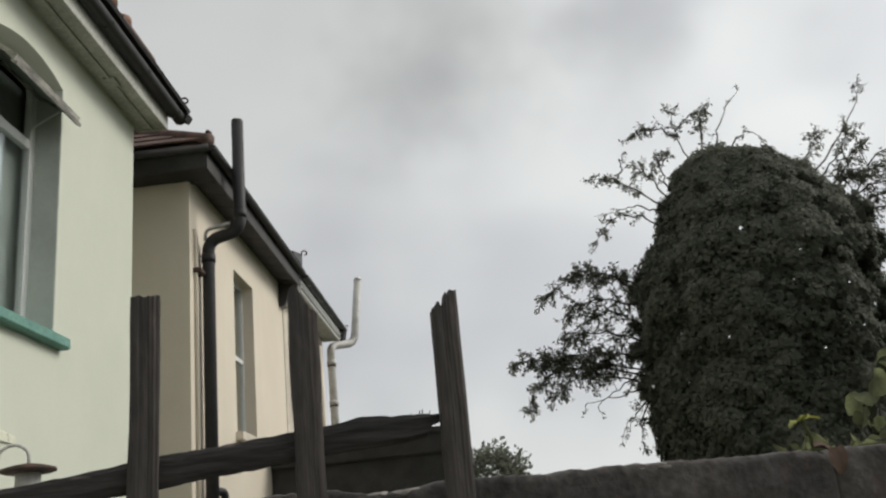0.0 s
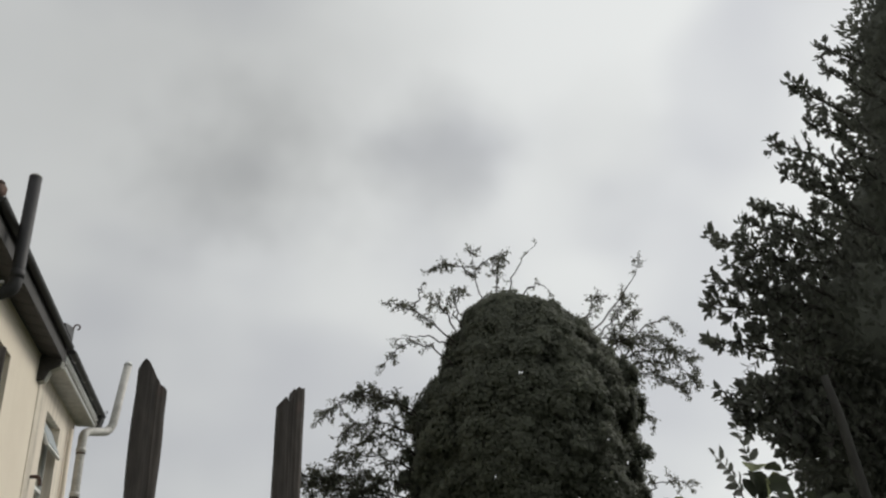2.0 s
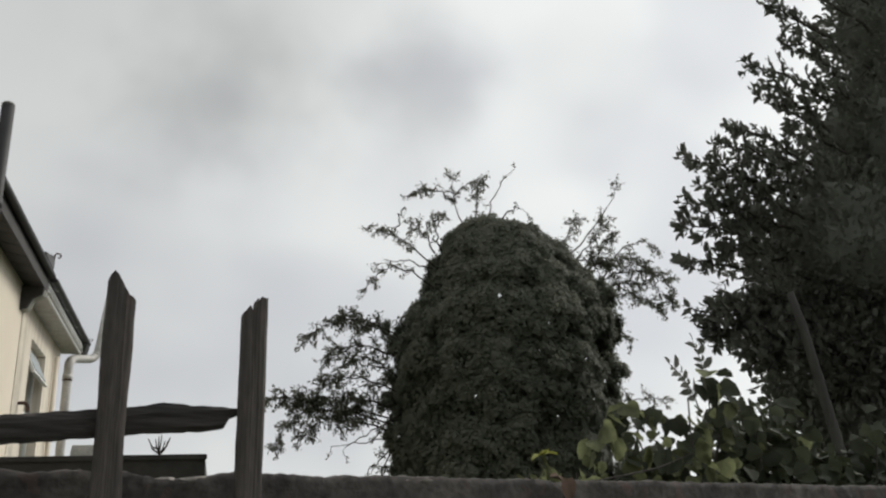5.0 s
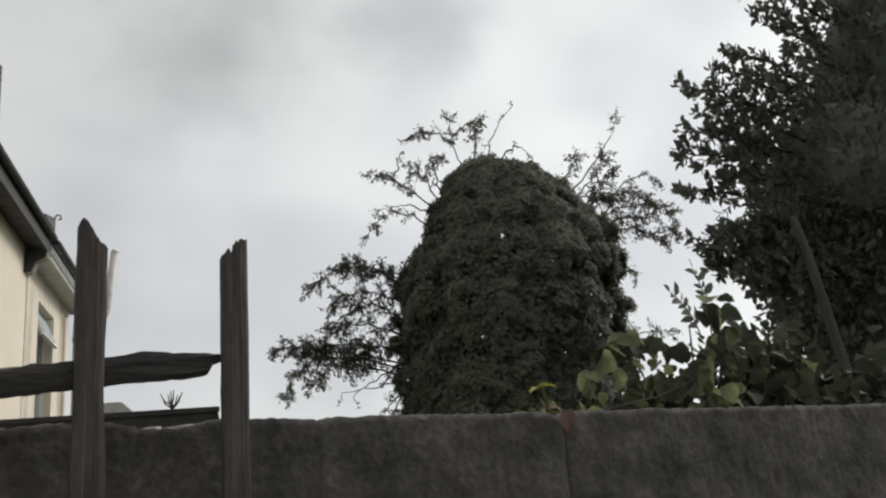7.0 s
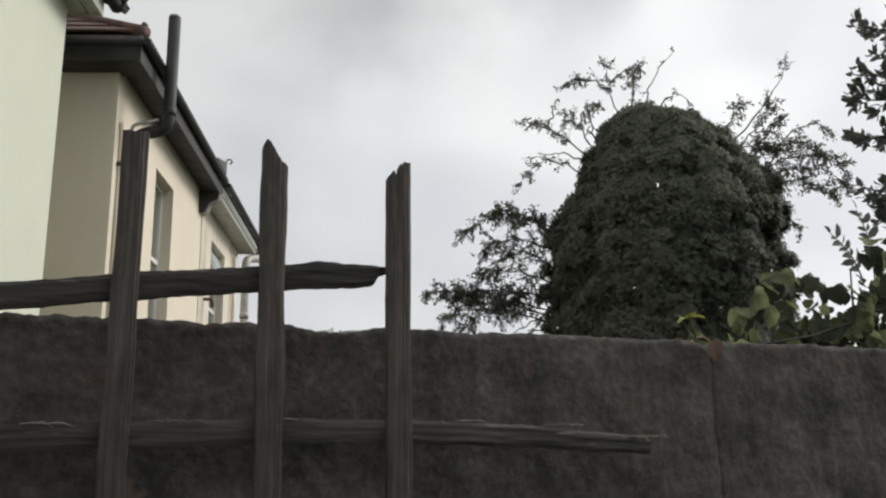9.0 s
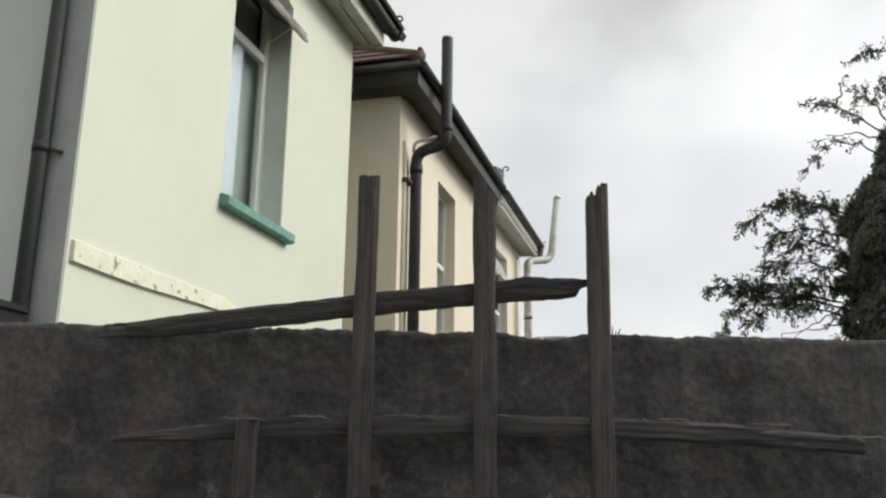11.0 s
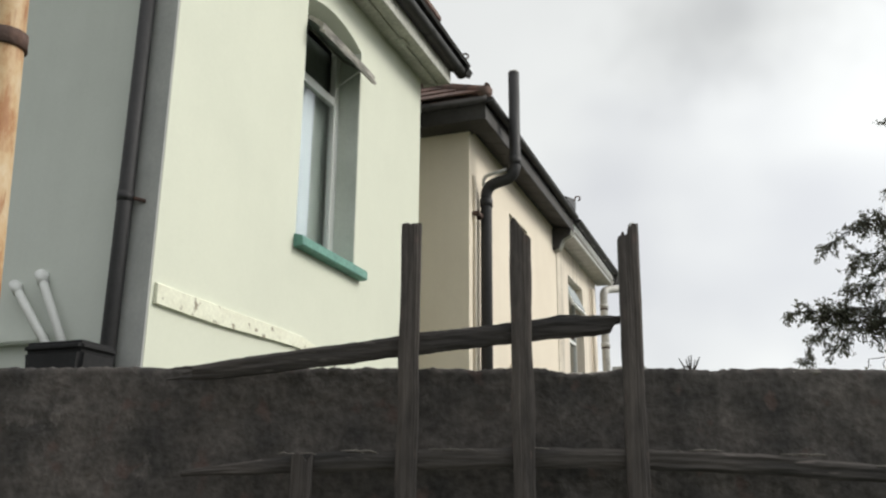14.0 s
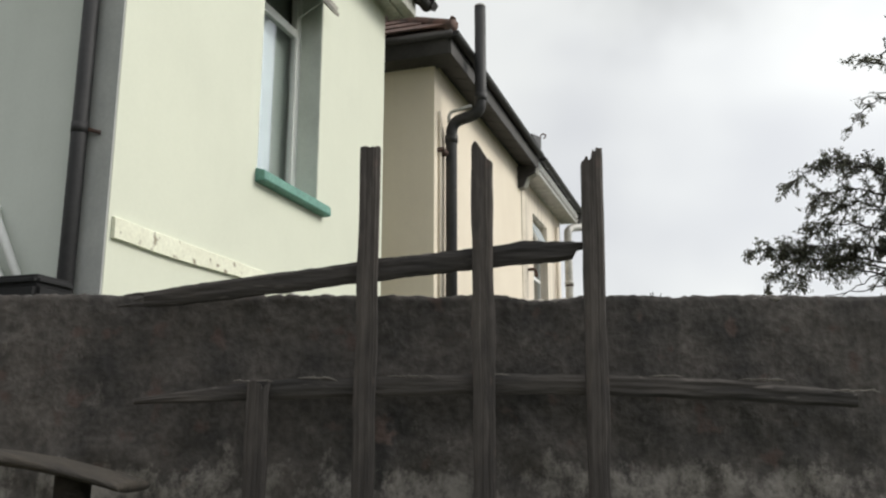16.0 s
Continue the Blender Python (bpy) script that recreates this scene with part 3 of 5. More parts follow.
part("lower_rail", rail([(-0.165, 1.500, 0.008), (-0.05, 1.512, 0.024), (0.05, 1.520, 0.032), (0.232, 1.527, 0.034), (0.431, 1.532, 0.034), (0.63, 1.531, 0.034), (0.85, 1.522, 0.034), (1.0, 1.512, 0.030), (1.068, 1.505, 0.026)], 0.022, 17, 0.018),
     WOOD_RAIL, trellis, "rotting lower rail with split upper edge").location = (0, -0.057, 0)

for z, run, r in ((1.687, 0.050, 0.0035), (1.679, 0.030, 0.0028), (1.668, 0.060, 0.0040)):
    part("splinter", tube([(-0.150, -0.060, z), (-0.150 - run * 0.5, -0.061, z + 0.001), (-0.150 - run, -0.060, z - 0.003)], [r, r * 0.8, r * 0.3], 6, wobble=0.3), WOOD_RAIL, trellis)
rng_s = np.random.default_rng(71)
for u, z, n in ((0.90, 1.540, 10), (0.31, 1.545, 9), (0.02, 1.537, 4), (0.42, 1.549, 4), (1.04, 1.522, 6), (0.14, 1.542, 4), (0.72, 1.546, 5)):
    for k in range(n):
        x = u + float(rng_s.normal()) * 0.022
        run = float(rng_s.uniform(0.010, 0.036))
        part("splinter", tube([(x, -0.066, z - 0.001), (x + run * 0.5, -0.070, z + float(rng_s.uniform(-0.001, 0.001))), (x + run, -0.067, z - 0.003 + float(rng_s.normal()) * 0.0015)], [0.0009, 0.0013, 0.0004], 5, wobble=0.4), WOOD_PALE, trellis, "pale torn splinter")

# ---- houses ----


def face_wall(x0, x1, y0, y1, z0, z1, opening):
    """A wall in the plane of x, from x0 (inside) to x1 (outside), with an opening (ya, yb, za, zb, rise) that goes through it."""
    ya, yb, za, zb, rise = opening
    arch = [(ya + (yb - ya) * k / 12, zb + rise * (1 - (2 * k / 12 - 1) ** 2)) for k in range(13)]
    bm = bmesh.new()
    hole = [(ya, za)] + arch + [(yb, za)]
    rings = []
    for x in (x0, x1):
        rings.append(([bm.verts.new((x, *p)) for p in hole], {}))
    grid = {}

    def vert(x, y, z):
        key = (round(x, 4), round(y, 4), round(z, 4))
        if key not in grid:
            grid[key] = bm.verts.new((x, y, z))
        return grid[key]

    for ring in rings:
        for v in ring[0]:
            grid[tuple(round(c, 4) for c in v.co)] = v
    for x in (x0, x1):
        cells = [[(y0, z0), (ya, z0), (ya, za), (y0, za)], [(ya, z0), (yb, z0), (yb, za), (ya, za)], [(yb, z0), (y1, z0), (y1, za), (yb, za)],
                 [(y0, za), (ya, za), (ya, zb), (y0, zb)], [(yb, za), (y1, za), (y1, zb), (yb, zb)], [(y0, zb), (ya, zb), (ya, z1), (y0, z1)], [(yb, zb), (y1, zb), (y1, z1), (yb, z1)]]
        cells += [[p, q, (q[0], z1), (p[0], z1)] for p, q in zip(arch, arch[1:])]
        for c in cells:
            bm.faces.new([vert(x, *p) for p in c])
    rim_edges = [e for e in bm.edges if len(e.link_faces) == 1 and abs(e.verts[0].co.x - x0) < 1e-5]
    for e in rim_edges:
        p, q = (v.co for v in e.verts)
        bm.faces.new((e.verts[0], e.verts[1], vert(x1, q.y, q.z), vert(x1, p.y, p.z)))
    bmesh.ops.recalc_face_normals(bm, faces=bm.faces)
    return bm


def roof_tiles(a, b, up, rows, wide, mat, parent, name="roof_tile", thick=0.018, gauge=0.22):
    """Courses of lapped tiles laid from eave line a-b up the slope."""
    a, b, up = Vector(a), Vector(b), Vector(up).normalized()
    run = (b - a)
    length = run.length
    run.normalize()
    out = run.cross(up)
    if out.z < 0:
        out = -out
    made = {}
    for r in range(rows):
        n = int(length / wide)
        for k in range(n):
            if "tile" not in made:
                bm = box(-wide / 2 + 0.004, wide / 2 - 0.004, 0, gauge + 0.06, 0, thick)
                for v in bm.verts:
                    if v.co.y < 0.01:
                        v.co.z += thick
                made["tile"] = mesh_of(name, bm, mat)
            ob = new(name, made["tile"])
            ob.parent = parent
            at = a + run * (wide * (k + 0.5 + (0.5 if r % 2 else 0))) + up * gauge * r + out * (0.012 + 0.004 * noise.noise(Vector((k * 1.7, r * 2.3, 4))))
            ob.matrix_local = Matrix.Translation(at) @ Matrix((run, up, out)).transposed().to_4x4() @ pose(0, 0, 0, 0, 0, 1.5 * noise.noise(Vector((k, r, 1))))


def gutter(y0, y1, x, z, r, mat, parent, label=""):
    """A half-round gutter along y, open above, with stop ends."""
    bm = bmesh.new()
    prof = [(x + math.cos(a) * r, z + math.sin(a) * r) for a in [math.pi + math.pi * k / 10 for k in range(11)]]
    inner = [(x + math.cos(a) * (r - 0.006), z + math.sin(a) * (r - 0.006)) for a in [2 * math.pi - math.pi * k / 10 for k in range(11)]]
    prism(prof + inner, "y", y0, y1, bm=bm)
    prism(prof, "y", y0 - 0.008, y0, bm=bm)
    prism(prof, "y", y1, y1 + 0.008, bm=bm)
    return part("gutter", bm, mat, parent, label)


def iron_curl(at, size, turn):
    """A small wrought hook: a stem that ends in a curl."""
    pts = [Vector((0, 0, 0)), Vector((0, 0.1 * size, 0.35 * size))]
    for k in range(15):
        a = math.pi * 1.05 - k * 0.36
        r = 0.36 * size * (1 - 0.035 * k)
        pts.append(Vector((0, 0.45 * size + math.cos(a) * r, 0.55 * size + math.sin(a) * r)))
    m = Matrix.Translation(at) @ pose(0, 0, 0, 0, 0, turn)
    return tube([m @ p for p in pts], 0.085 * size, 6)


HX = -3.05


def near_house():
    h = thing("near_house", "cream-painted two-storey house end with dark gutter and green window sill", "house")
    part("side_wall", face_wall(HX - 0.28, HX, 3.57, 7.485, 0, 5.80, (5.10, 6.075, 3.385, 5.385, 0.10)), CREAM, h, "cream-painted rendered wall")
    part("rear_wall", box(-9.0, HX - 0.222, 3.56, 3.84, 0, 5.80), GREENISH, h, "pale green rendered wall in shade")
    part("corner_strip", box(HX - 0.220, HX - 0.002, 3.553, 3.568, 0, 5.79), CEMENT, h, "bare grey cement strip")
    part("far_wall", box(-9.0, HX - 0.29, 7.22, 7.48, 0, 5.80), CREAM, h)
    part("back_wall", box(-9.3, -9.0, 3.56, 7.485, 0, 5.80), CREAM, h)
    # worn band at floor level
    bm = bmesh.new()
    rows = []
    for k in range(61):
        y = 3.60 + (5.62 - 3.60) * k / 60
        f = k / 60
        top = 2.664 - 0.006 * f - 0.05 * max(0, f - 0.82) / 0.18 + 0.006 * noise.noise(Vector((y * 5, 0, 3)))
        bot = 2.541 - 0.010 * math.sin(f * 6) + 0.008 * f + 0.003 * noise.noise(Vector((y * 9, 2, 3)))
        d = 0.026 * (1 - 0.6 * max(0, f - 0.7) / 0.3)
        rows.append([bm.verts.new(p) for p in ((HX - 0.01, y, bot), (HX + d, y, bot), (HX + d * 0.9, y, top - 0.012), (HX - 0.002, y, top))])
    for a, b in zip(rows, rows[1:]):
        for k in range(3):
            bm.faces.new((a[k], b[k], b[k + 1], a[k + 1]))
    bm.faces.new(rows[0])
    bm.faces.new(rows[-1][::-1])
    bmesh.ops.recalc_face_normals(bm, faces=bm.faces)
    part("floor_band", bm, CREAM_WORN, h, "flaking cream band at floor level")
    # eaves
    part("soffit", prism([(HX - 0.02, 5.80), (-2.80, 5.785), (-2.80, 5.81), (HX - 0.02, 5.83)], "y", 3.30, 7.62), SOFFIT_GREY, h, "grey painted soffit board")
    part("fascia", box(-2.80, -2.772, 3.30, 7.64, 5.772, 5.93, 0.004), SOFFIT_GREY, h, "grey painted fascia board")
    part("soffit_batten", box(-2.93, -2.90, 3.30, 7.62, 5.772, 5.790, 0.003), SOFFIT_GREY, h)
    part("soffit_patch", box(-2.96, -2.86, 6.58, 6.72, 5.765, 5.784, 0.003), SOFFIT_GREY, h)
    part("fascia_end", box(HX - 0.02, -2.80, 7.60, 7.63, 5.78, 5.93), SOFFIT_GREY, h)
    gutter(3.25, 7.80, -2.705, 5.975, 0.066, GUTTER_BLACK, h, "black half-round gutter")
    for k in range(6):
        y = 3.7 + k * 0.78
        part("gutter_bracket", prism([(-2.775, 5.93), (-2.70, 5.898), (-2.636, 5.95), (-2.642, 5.96), (-2.70, 5.912), (-2.775, 5.945)], "y", y, y + 0.03), GUTTER_BLACK, h)
    roof = part("roof", prism([(-2.70, 5.965), (-5.9, 7.98), (-9.5, 5.75), (-9.5, 5.70), (-5.9, 7.95), (-2.70, 5.94)], "y", 3.2, 7.80), ROOF_DARK, h, "dark slate roof")
    roof_tiles((-2.64, 3.25, 5.985), (-2.64, 7.90, 5.985), (-3.22, 0, 2.03), 2, 0.24, ROOF_DARK, roof, "slate", 0.032)
    part("verge_mortar", prism([(-2.64, 5.93), (-2.60, 5.99), (-2.64, 6.05), (-2.95, 6.22), (-2.97, 6.12)], "y", 7.74, 7.87), GUTTER_BLACK, h, "dark mortared roof edge")
    part("roof_hook", iron_curl((-2.665, 7.66, 6.03), 0.115, -75), RUST_IRON, h, "curled iron hook")
    # window: frame, two lights, sill and propped top light
    w = part("window", box(HX - 0.26, HX - 0.20, 5.10, 5.155, 3.385, 5.47), WHITE_FRAME, h, "white casement window with raised top light")
    for ya, yb, za, zb in ((5.985, 6.075, 3.385, 5.47), (5.155, 5.985, 3.385, 3.45), (5.155, 5.985, 4.85, 4.93)):
        part("frame_bar", box(HX - 0.255, HX - 0.20, ya, yb, za, zb, 0.004), WHITE_FRAME, w)
    part("frame_head", box(HX - 0.255, HX - 0.20, 5.155, 5.985, 5.42, 5.48, 0.004), WHITE_FRAME, w)
    for ya, yb, za, zb in ((5.155, 5.985, 3.45, 4.85),):
        g = part("pane", box(HX - 0.232, HX - 0.226, ya, yb, za, zb), GLASS, w)
        g.visible_shadow = False
    bm = bmesh.new()
    cols = []
    for k in range(40):
        y = 5.16 + 0.55 * k / 39
        x = HX - 0.262 + 0.0012 * math.sin(k * 0.7) + 0.0005 * math.sin(k * 2.1)
        cols.append((bm.verts.new((x, y, 3.44)), bm.verts.new((x, y, 4.86))))
    for a, b in zip(cols, cols[1:]):
        bm.faces.new((a[0], b[0], b[1], a[1]))
    # added panel behind the pane, coloured like the glass's grey-green reflection
    part("reflection_panel", box(HX - 0.315, HX - 0.305, 5.12, 6.05, 3.42, 5.40), REFLECTED_GREY, w, "added grey-green panel standing in for the reflection in the glass")
    part("net_curtain", bm, CURTAIN, w, "pale net curtain drawn half across")
    for bx in ((HX - 0.95, HX - 0.9, 4.7, 6.5, 3.2, 5.6), (HX - 0.9, HX - 0.282, 4.7, 6.5, 5.60, 5.64), (HX - 0.9, HX - 0.282, 4.66, 4.70, 3.2, 5.6), (HX - 0.9, HX - 0.282, 6.5, 6.54, 3.2, 5.6), (HX - 0.9, HX - 0.282, 4.7, 6.5, 3.16, 3.2)):
        part("room_lining", box(*bx), ROOM_DARK, h)
    for ya, yb in ((5.085, 5.099), (6.076, 6.09)):
        part("reveal_lining", box(HX - 0.20, HX - 0.004, ya if ya < 5.09 else 6.068, yb + 0.004 if ya < 5.09 else 6.078, 3.40, 5.384), REVEAL, h, "grey-green window reveal")
    sill = prism([(HX - 0.2, 3.40), (HX + 0.005, 3.392), (HX + 0.075, 3.372), (HX + 0.080, 3.300), (HX + 0.06, 3.290), (HX - 0.01, 3.290), (HX - 0.2, 3.30)], "y", 5.08, 6.19)
    bmesh.ops.bevel(sill, geom=sill.edges[:], offset=0.005, segments=1, affect="EDGES")
    part("window_sill", sill, GREEN_SILL, h, "chipped green painted sill")
    part("sill_catch", box(HX + 0.02, HX + 0.05, 5.93, 5.975, 3.37, 3.395, 0.004), GREEN_SILL, h)
    top = part("top_light", prism([(HX - 0.20, 5.335), (HX - 0.19, 5.365), (HX - 0.14, 5.332), (HX - 0.15, 5.300)], "y", 5.12, 6.07), HOOD, h, "weathered top light propped open")
    part("bottom_rail", prism([(HX + 0.060, 5.155), (HX + 0.072, 5.190), (HX + 0.142, 5.130), (HX + 0.125, 5.080)], "y", 5.12, 6.08), HOOD, top)
    part("drip_bead", prism([(HX + 0.10, 5.095), (HX + 0.105, 5.075), (HX + 0.145, 5.045), (HX + 0.155, 5.068)], "y", 5.12, 6.08), HOOD, top)
    for ya, yb in ((5.12, 5.175), (6.015, 6.07)):
        part("stile", prism([(HX - 0.15, 5.303), (HX - 0.14, 5.332), (HX + 0.072, 5.188), (HX + 0.060, 5.157)], "y", ya, yb), HOOD, top)
    part("pane", prism([(HX - 0.15, 5.316), (HX - 0.147, 5.322), (HX + 0.067, 5.176), (HX + 0.064, 5.170)], "y", 5.175, 6.015), ROOM_DARK, top, "grimy glass")
    part("stay", tube([(HX - 0.20, 5.98, 5.02), (HX - 0.08, 5.99, 5.10), (HX + 0.02, 6.0, 5.16)], 0.008, 6), WHITE_FRAME, h)
    # soil pipe by the corner strip
    p = part("drainpipe", tube([(HX - 0.188, 3.50, 0), (HX - 0.188, 3.50, 6.0)], 0.045, 16), PIPE_BLACK, h, "black cast drainpipe", True)
    for z in (1.2, 3.16, 4.9):
        part("collar", tube([(HX - 0.188, 3.50, z - 0.03), (HX - 0.188, 3.50, z + 0.03)], 0.048, 16), PIPE_BLACK, p, smooth=True)
        part("fixing", tube([(HX - 0.16, 3.52, z), (HX - 0.11, 3.525, z - 0.015), (HX - 0.085, 3.55, z - 0.02)], 0.012, 7), RUST_IRON, p)
    for a, c in (((-4.005, 3.52, 2.705), (-3.56, 3.46, 2.22)), ((-3.815, 3.52, 2.755), (-3.46, 3.46, 2.20))):
        d = Vector(c) - Vector(a)
        s = part("waste_pipe", tube(bent([(a[0] - 0.0, 3.60, a[2]), a, c], 5, 0.04), 0.025, 12), PIPE_WHITE, h, "white plastic waste pipe", True)
        j = Vector(a) + d.normalized() * 0.07
        part("socket", tube([Vector(a) - d.normalized() * 0.01, j], 0.032, 12), PIPE_WHITE, s, smooth=True)
    part("ledge", box(-6.2, -3.72, 3.48, 3.56, 2.34, 2.40, 0.01), GREENISH, h)
    # chimney
    st = part("chimney", box(-4.40, -3.82, 8.95, 9.90, 6.3, 8.02, 0.01), BRICK, h, "sooty brick chimney stack")
    part("chimney_cap", box(-4.45, -3.77, 8.90, 9.95, 8.02, 8.10, 0.01), BRICK, st)
    for y in (9.19, 9.63):
        pot = part("chimney_pot", tube([(-4.1, y, 8.10), (-4.1, y, 8.14), (-4.1, y, 8.46), (-4.1, y, 8.47), (-4.1, y, 8.56)], [0.15, 0.13, 0.105, 0.125, 0.12], 16), TERRACOTTA, st, "terracotta chimney pot", True)
    return h


near_house()


def flue():
    """A cowled flue with a thin bent pipe that leads back to the house wall."""
    f = thing("flue_cowl", "dark metal flue cowl on a short pipe beside the house wall", "flue")
    c = Vector((-2.60, 4.96, 0))
    part("flue_pipe", tube([c, c + Vector((0, 0, 2.28))], 0.068, 16), PIPE_GREY, f, "stained grey flue pipe", True)
    rings = [c + Vector((0, 0, z)) for z in (2.272, 2.280, 2.296, 2.314, 2.325)]
    part("cap", tube(rings, [0.128, 0.150, 0.148, 0.085, 0.02], 24), RUST_IRON, f, "dark mushroom cap", True)
    left = Vector((-0.88, -0.46, 0))
    hoop = [c + Vector((0, 0, 2.31))] + [c + left * (0.08 - 0.08 * math.cos(a)) + Vector((0, 0, 2.36 + 0.07 * math.sin(a))) for a in np.linspace(0, math.pi, 11)]
    hoop += [c + left * 0.16 + Vector((0, 0, 2.0)), c + left * 0.40 + Vector((0, 0, 1.95))]
    part("bent_pipe", tube(hoop, 0.010, 8), PIPE_GREY, f, "thin pale bent pipe", True)


flue()

TX = -2.85


def sash(h, ya, yb, za, zb, x, open_top=False):
    w = part("window", box(x - 0.19, x - 0.14, ya, ya + 0.05, za, zb), WHITE_FRAME, h, "white-framed window")
    mid = (za + zb) / 2
    for a, b, c, d in ((yb - 0.05, yb, za, zb), (ya + 0.05, yb - 0.05, za, za + 0.06), (ya + 0.05, yb - 0.05, zb - 0.05, zb), (ya + 0.05, yb - 0.05, mid - 0.03, mid + 0.03)):
        part("frame_bar", box(x - 0.185, x - 0.135, a, b, c, d, 0.003), WHITE_FRAME, w)
    for c, d in ((za + 0.06, mid - 0.03), (mid + 0.03, zb - 0.05)):
        g = part("pane", box(x - 0.168, x - 0.162, ya + 0.05, yb - 0.05, c, d), GLASS, w)
        g.visible_shadow = False
    part("room_lining", box(x - 0.9, x - 0.85, ya - 0.3, yb + 0.3, za - 0.2, zb + 0.2), ROOM_DARK, w)
    if open_top:
        z = zb - 0.04
        v = part("vent_light", prism([(x - 0.16, z), (x - 0.12, z), (x + 0.075, z - 0.44), (x + 0.035, z - 0.455)], "y", ya + 0.05, yb - 0.05), WHITE_FRAME, w, "top light pushed open")
        part("vent_pane", prism([(x - 0.105, z - 0.05), (x - 0.088, z - 0.045), (x + 0.062, z - 0.385), (x + 0.045, z - 0.39)], "y", ya + 0.13, yb - 0.13), CURTAIN, v)
    return w


def second_house():
    h = thing("beige_house", "beige-painted two-storey house with dark eaves and black vent pipe", "house")
    part("side_wall", face_wall(TX - 0.25, TX, 8.49, 12.62, 0, 5.66, (10.06, 10.92, 3.16, 5.12, 0.0)), BEIGE, h, "beige-painted rendered wall")
    part("front_wall", box(-8.5, TX - 0.001, 8.475, 8.80, 0, 5.66), BEIGE, h, "beige-painted wall in shade")
    part("far_wall", box(-8.5, TX - 0.26, 12.3, 12.6, 0, 5.66), BEIGE, h)
    part("soffit", prism([(TX - 0.02, 5.66), (-2.585, 5.60), (-2.585, 5.63), (TX - 0.02, 5.70)], "y", 8.20, 12.62), SOFFIT_BROWN, h, "dark boarded soffit")
    for k in range(11):
        part("soffit_board", prism([(TX, 5.652), (-2.59, 5.592), (-2.59, 5.600), (TX, 5.660)], "y", 8.58 + k * 0.37, 8.58 + k * 0.37 + 0.355), SOFFIT_BROWN, h)
    part("front_soffit", box(-8.5, -2.585, 8.20, 8.56, 5.60, 5.66), SOFFIT_BROWN, h)
    part("fascia", box(-2.585, -2.56, 8.18, 12.62, 5.585, 5.80, 0.004), SOFFIT_BROWN, h, "dark fascia board")
    part("front_fascia", box(-8.5, -2.585, 8.17, 8.20, 5.585, 5.80, 0.004), SOFFIT_BROWN, h)
    gutter(8.15, 12.55, -2.515, 5.82, 0.055, GUTTER_BLACK, h, "black half-round gutter")
    part("front_gutter", tube([(-8.5, 8.14, 5.80), (-2.53, 8.14, 5.80)], 0.045, 12), SOFFIT_BROWN, h, smooth=True)
    bm = bmesh.new()
    A, B, C, D = Vector((-2.52, 8.12, 5.84)), Vector((-8.5, 8.12, 5.84)), Vector((-5.4, 10.3, 7.5)), Vector((-5.4, 16.2, 7.5))
    E_, F_ = Vector((-2.52, 12.6, 5.84)), Vector((-8.5, 12.6, 5.84))
    va = [bm.verts.new(p) for p in (A, B, C, D, E_, F_)]
    bm.faces.new((va[0], va[2], va[1]))
    bm.faces.new((va[0], va[4], va[3], va[2]))
    bm.faces.new((va[1], va[2], va[3], va[5]))
    r = part("roof", bm, ROOF_RED, h, "hipped roof of red-brown tiles")
    n = (C - A).normalized()
    for row in range(9):
        f0 = row / 9.5
        y, z = 8.10 + f0 * 2.18, 5.85 + f0 * 1.66
        half0, half1 = -2.55 - f0 * 2.9, -8.4 + f0 * 3.0
        for k in range(24):
            x1 = half0 - k * 0.235 - (0.117 if row % 2 else 0)
            if x1 - 0.23 < max(half1, -5.2):
                break
            bm = box(x1 - 0.228, x1, 0, 0.27, 0, 0.02)
            for v in bm.verts:
                yy = v.co.y
                v.co.y = y + yy * 0.795 - v.co.z * 0.6
                v.co.z = z + yy * 0.606 + v.co.z * 0.8 + (0.022 if yy < 0.1 else 0.006)
            part("roof_tile", bm, ROOF_RED, r)
    part("hip_tile", tube([A + Vector((0, 0, 0.03)), C + Vector((0, 0, 0.05))], 0.075, 8), ROOF_RED, r, smooth=True)
    part("hip_hook", tube([A + Vector((-0.03, 0.08, 0.05)), A + Vector((-0.03, 0.08, 0.13)), A + Vector((-0.03, 0.09, 0.155)), A + Vector((-0.04, 0.10, 0.19))], [0.026, 0.022, 0.038, 0.02], 8), RUST_IRON, h, "small iron hip finial")
    part("roof_hook", iron_curl((-2.47, 12.30, 5.95), 0.13, -75), RUST_IRON, h, "curled iron hook")
    part("hook_plate", prism([(11.70, 5.86), (12.20, 5.985), (12.34, 5.97), (12.32, 5.83), (11.75, 5.83)], "x", -2.50, -2.455), GUTTER_BLACK, h)
    # first piece brown for the shadowed bracket, the others grey for lit ridges
    for k in range(3):
        part("eaves_corbel", prism([(TX, 5.62), (-2.56, 5.60), (-2.58, 5.50), (-2.70, 5.44), (-2.76, 5.30), (TX, 5.28)], "y", 12.40 + k * 0.085, 12.45 + k * 0.085), SOFFIT_BROWN if k < 1 else SOFFIT_GREY, h, "carved timber corbel")
    sash(h, 10.06, 10.92, 3.16, 5.12, TX)
    part("window_sill", box(TX - 0.14, TX + 0.08, 10.0, 10.98, 3.06, 3.16, 0.008), BEIGE_PALE, h)
    p = part("vent_pipe", tube(bent([(-2.755, 8.80, 0), (-2.755, 8.80, 5.03), (-2.40, 8.78, 5.10), (-2.40, 8.78, 6.40)], 8, 0.13), 0.065, 18), PIPE_BLACK, h, "black soil vent pipe with swan-neck", True)
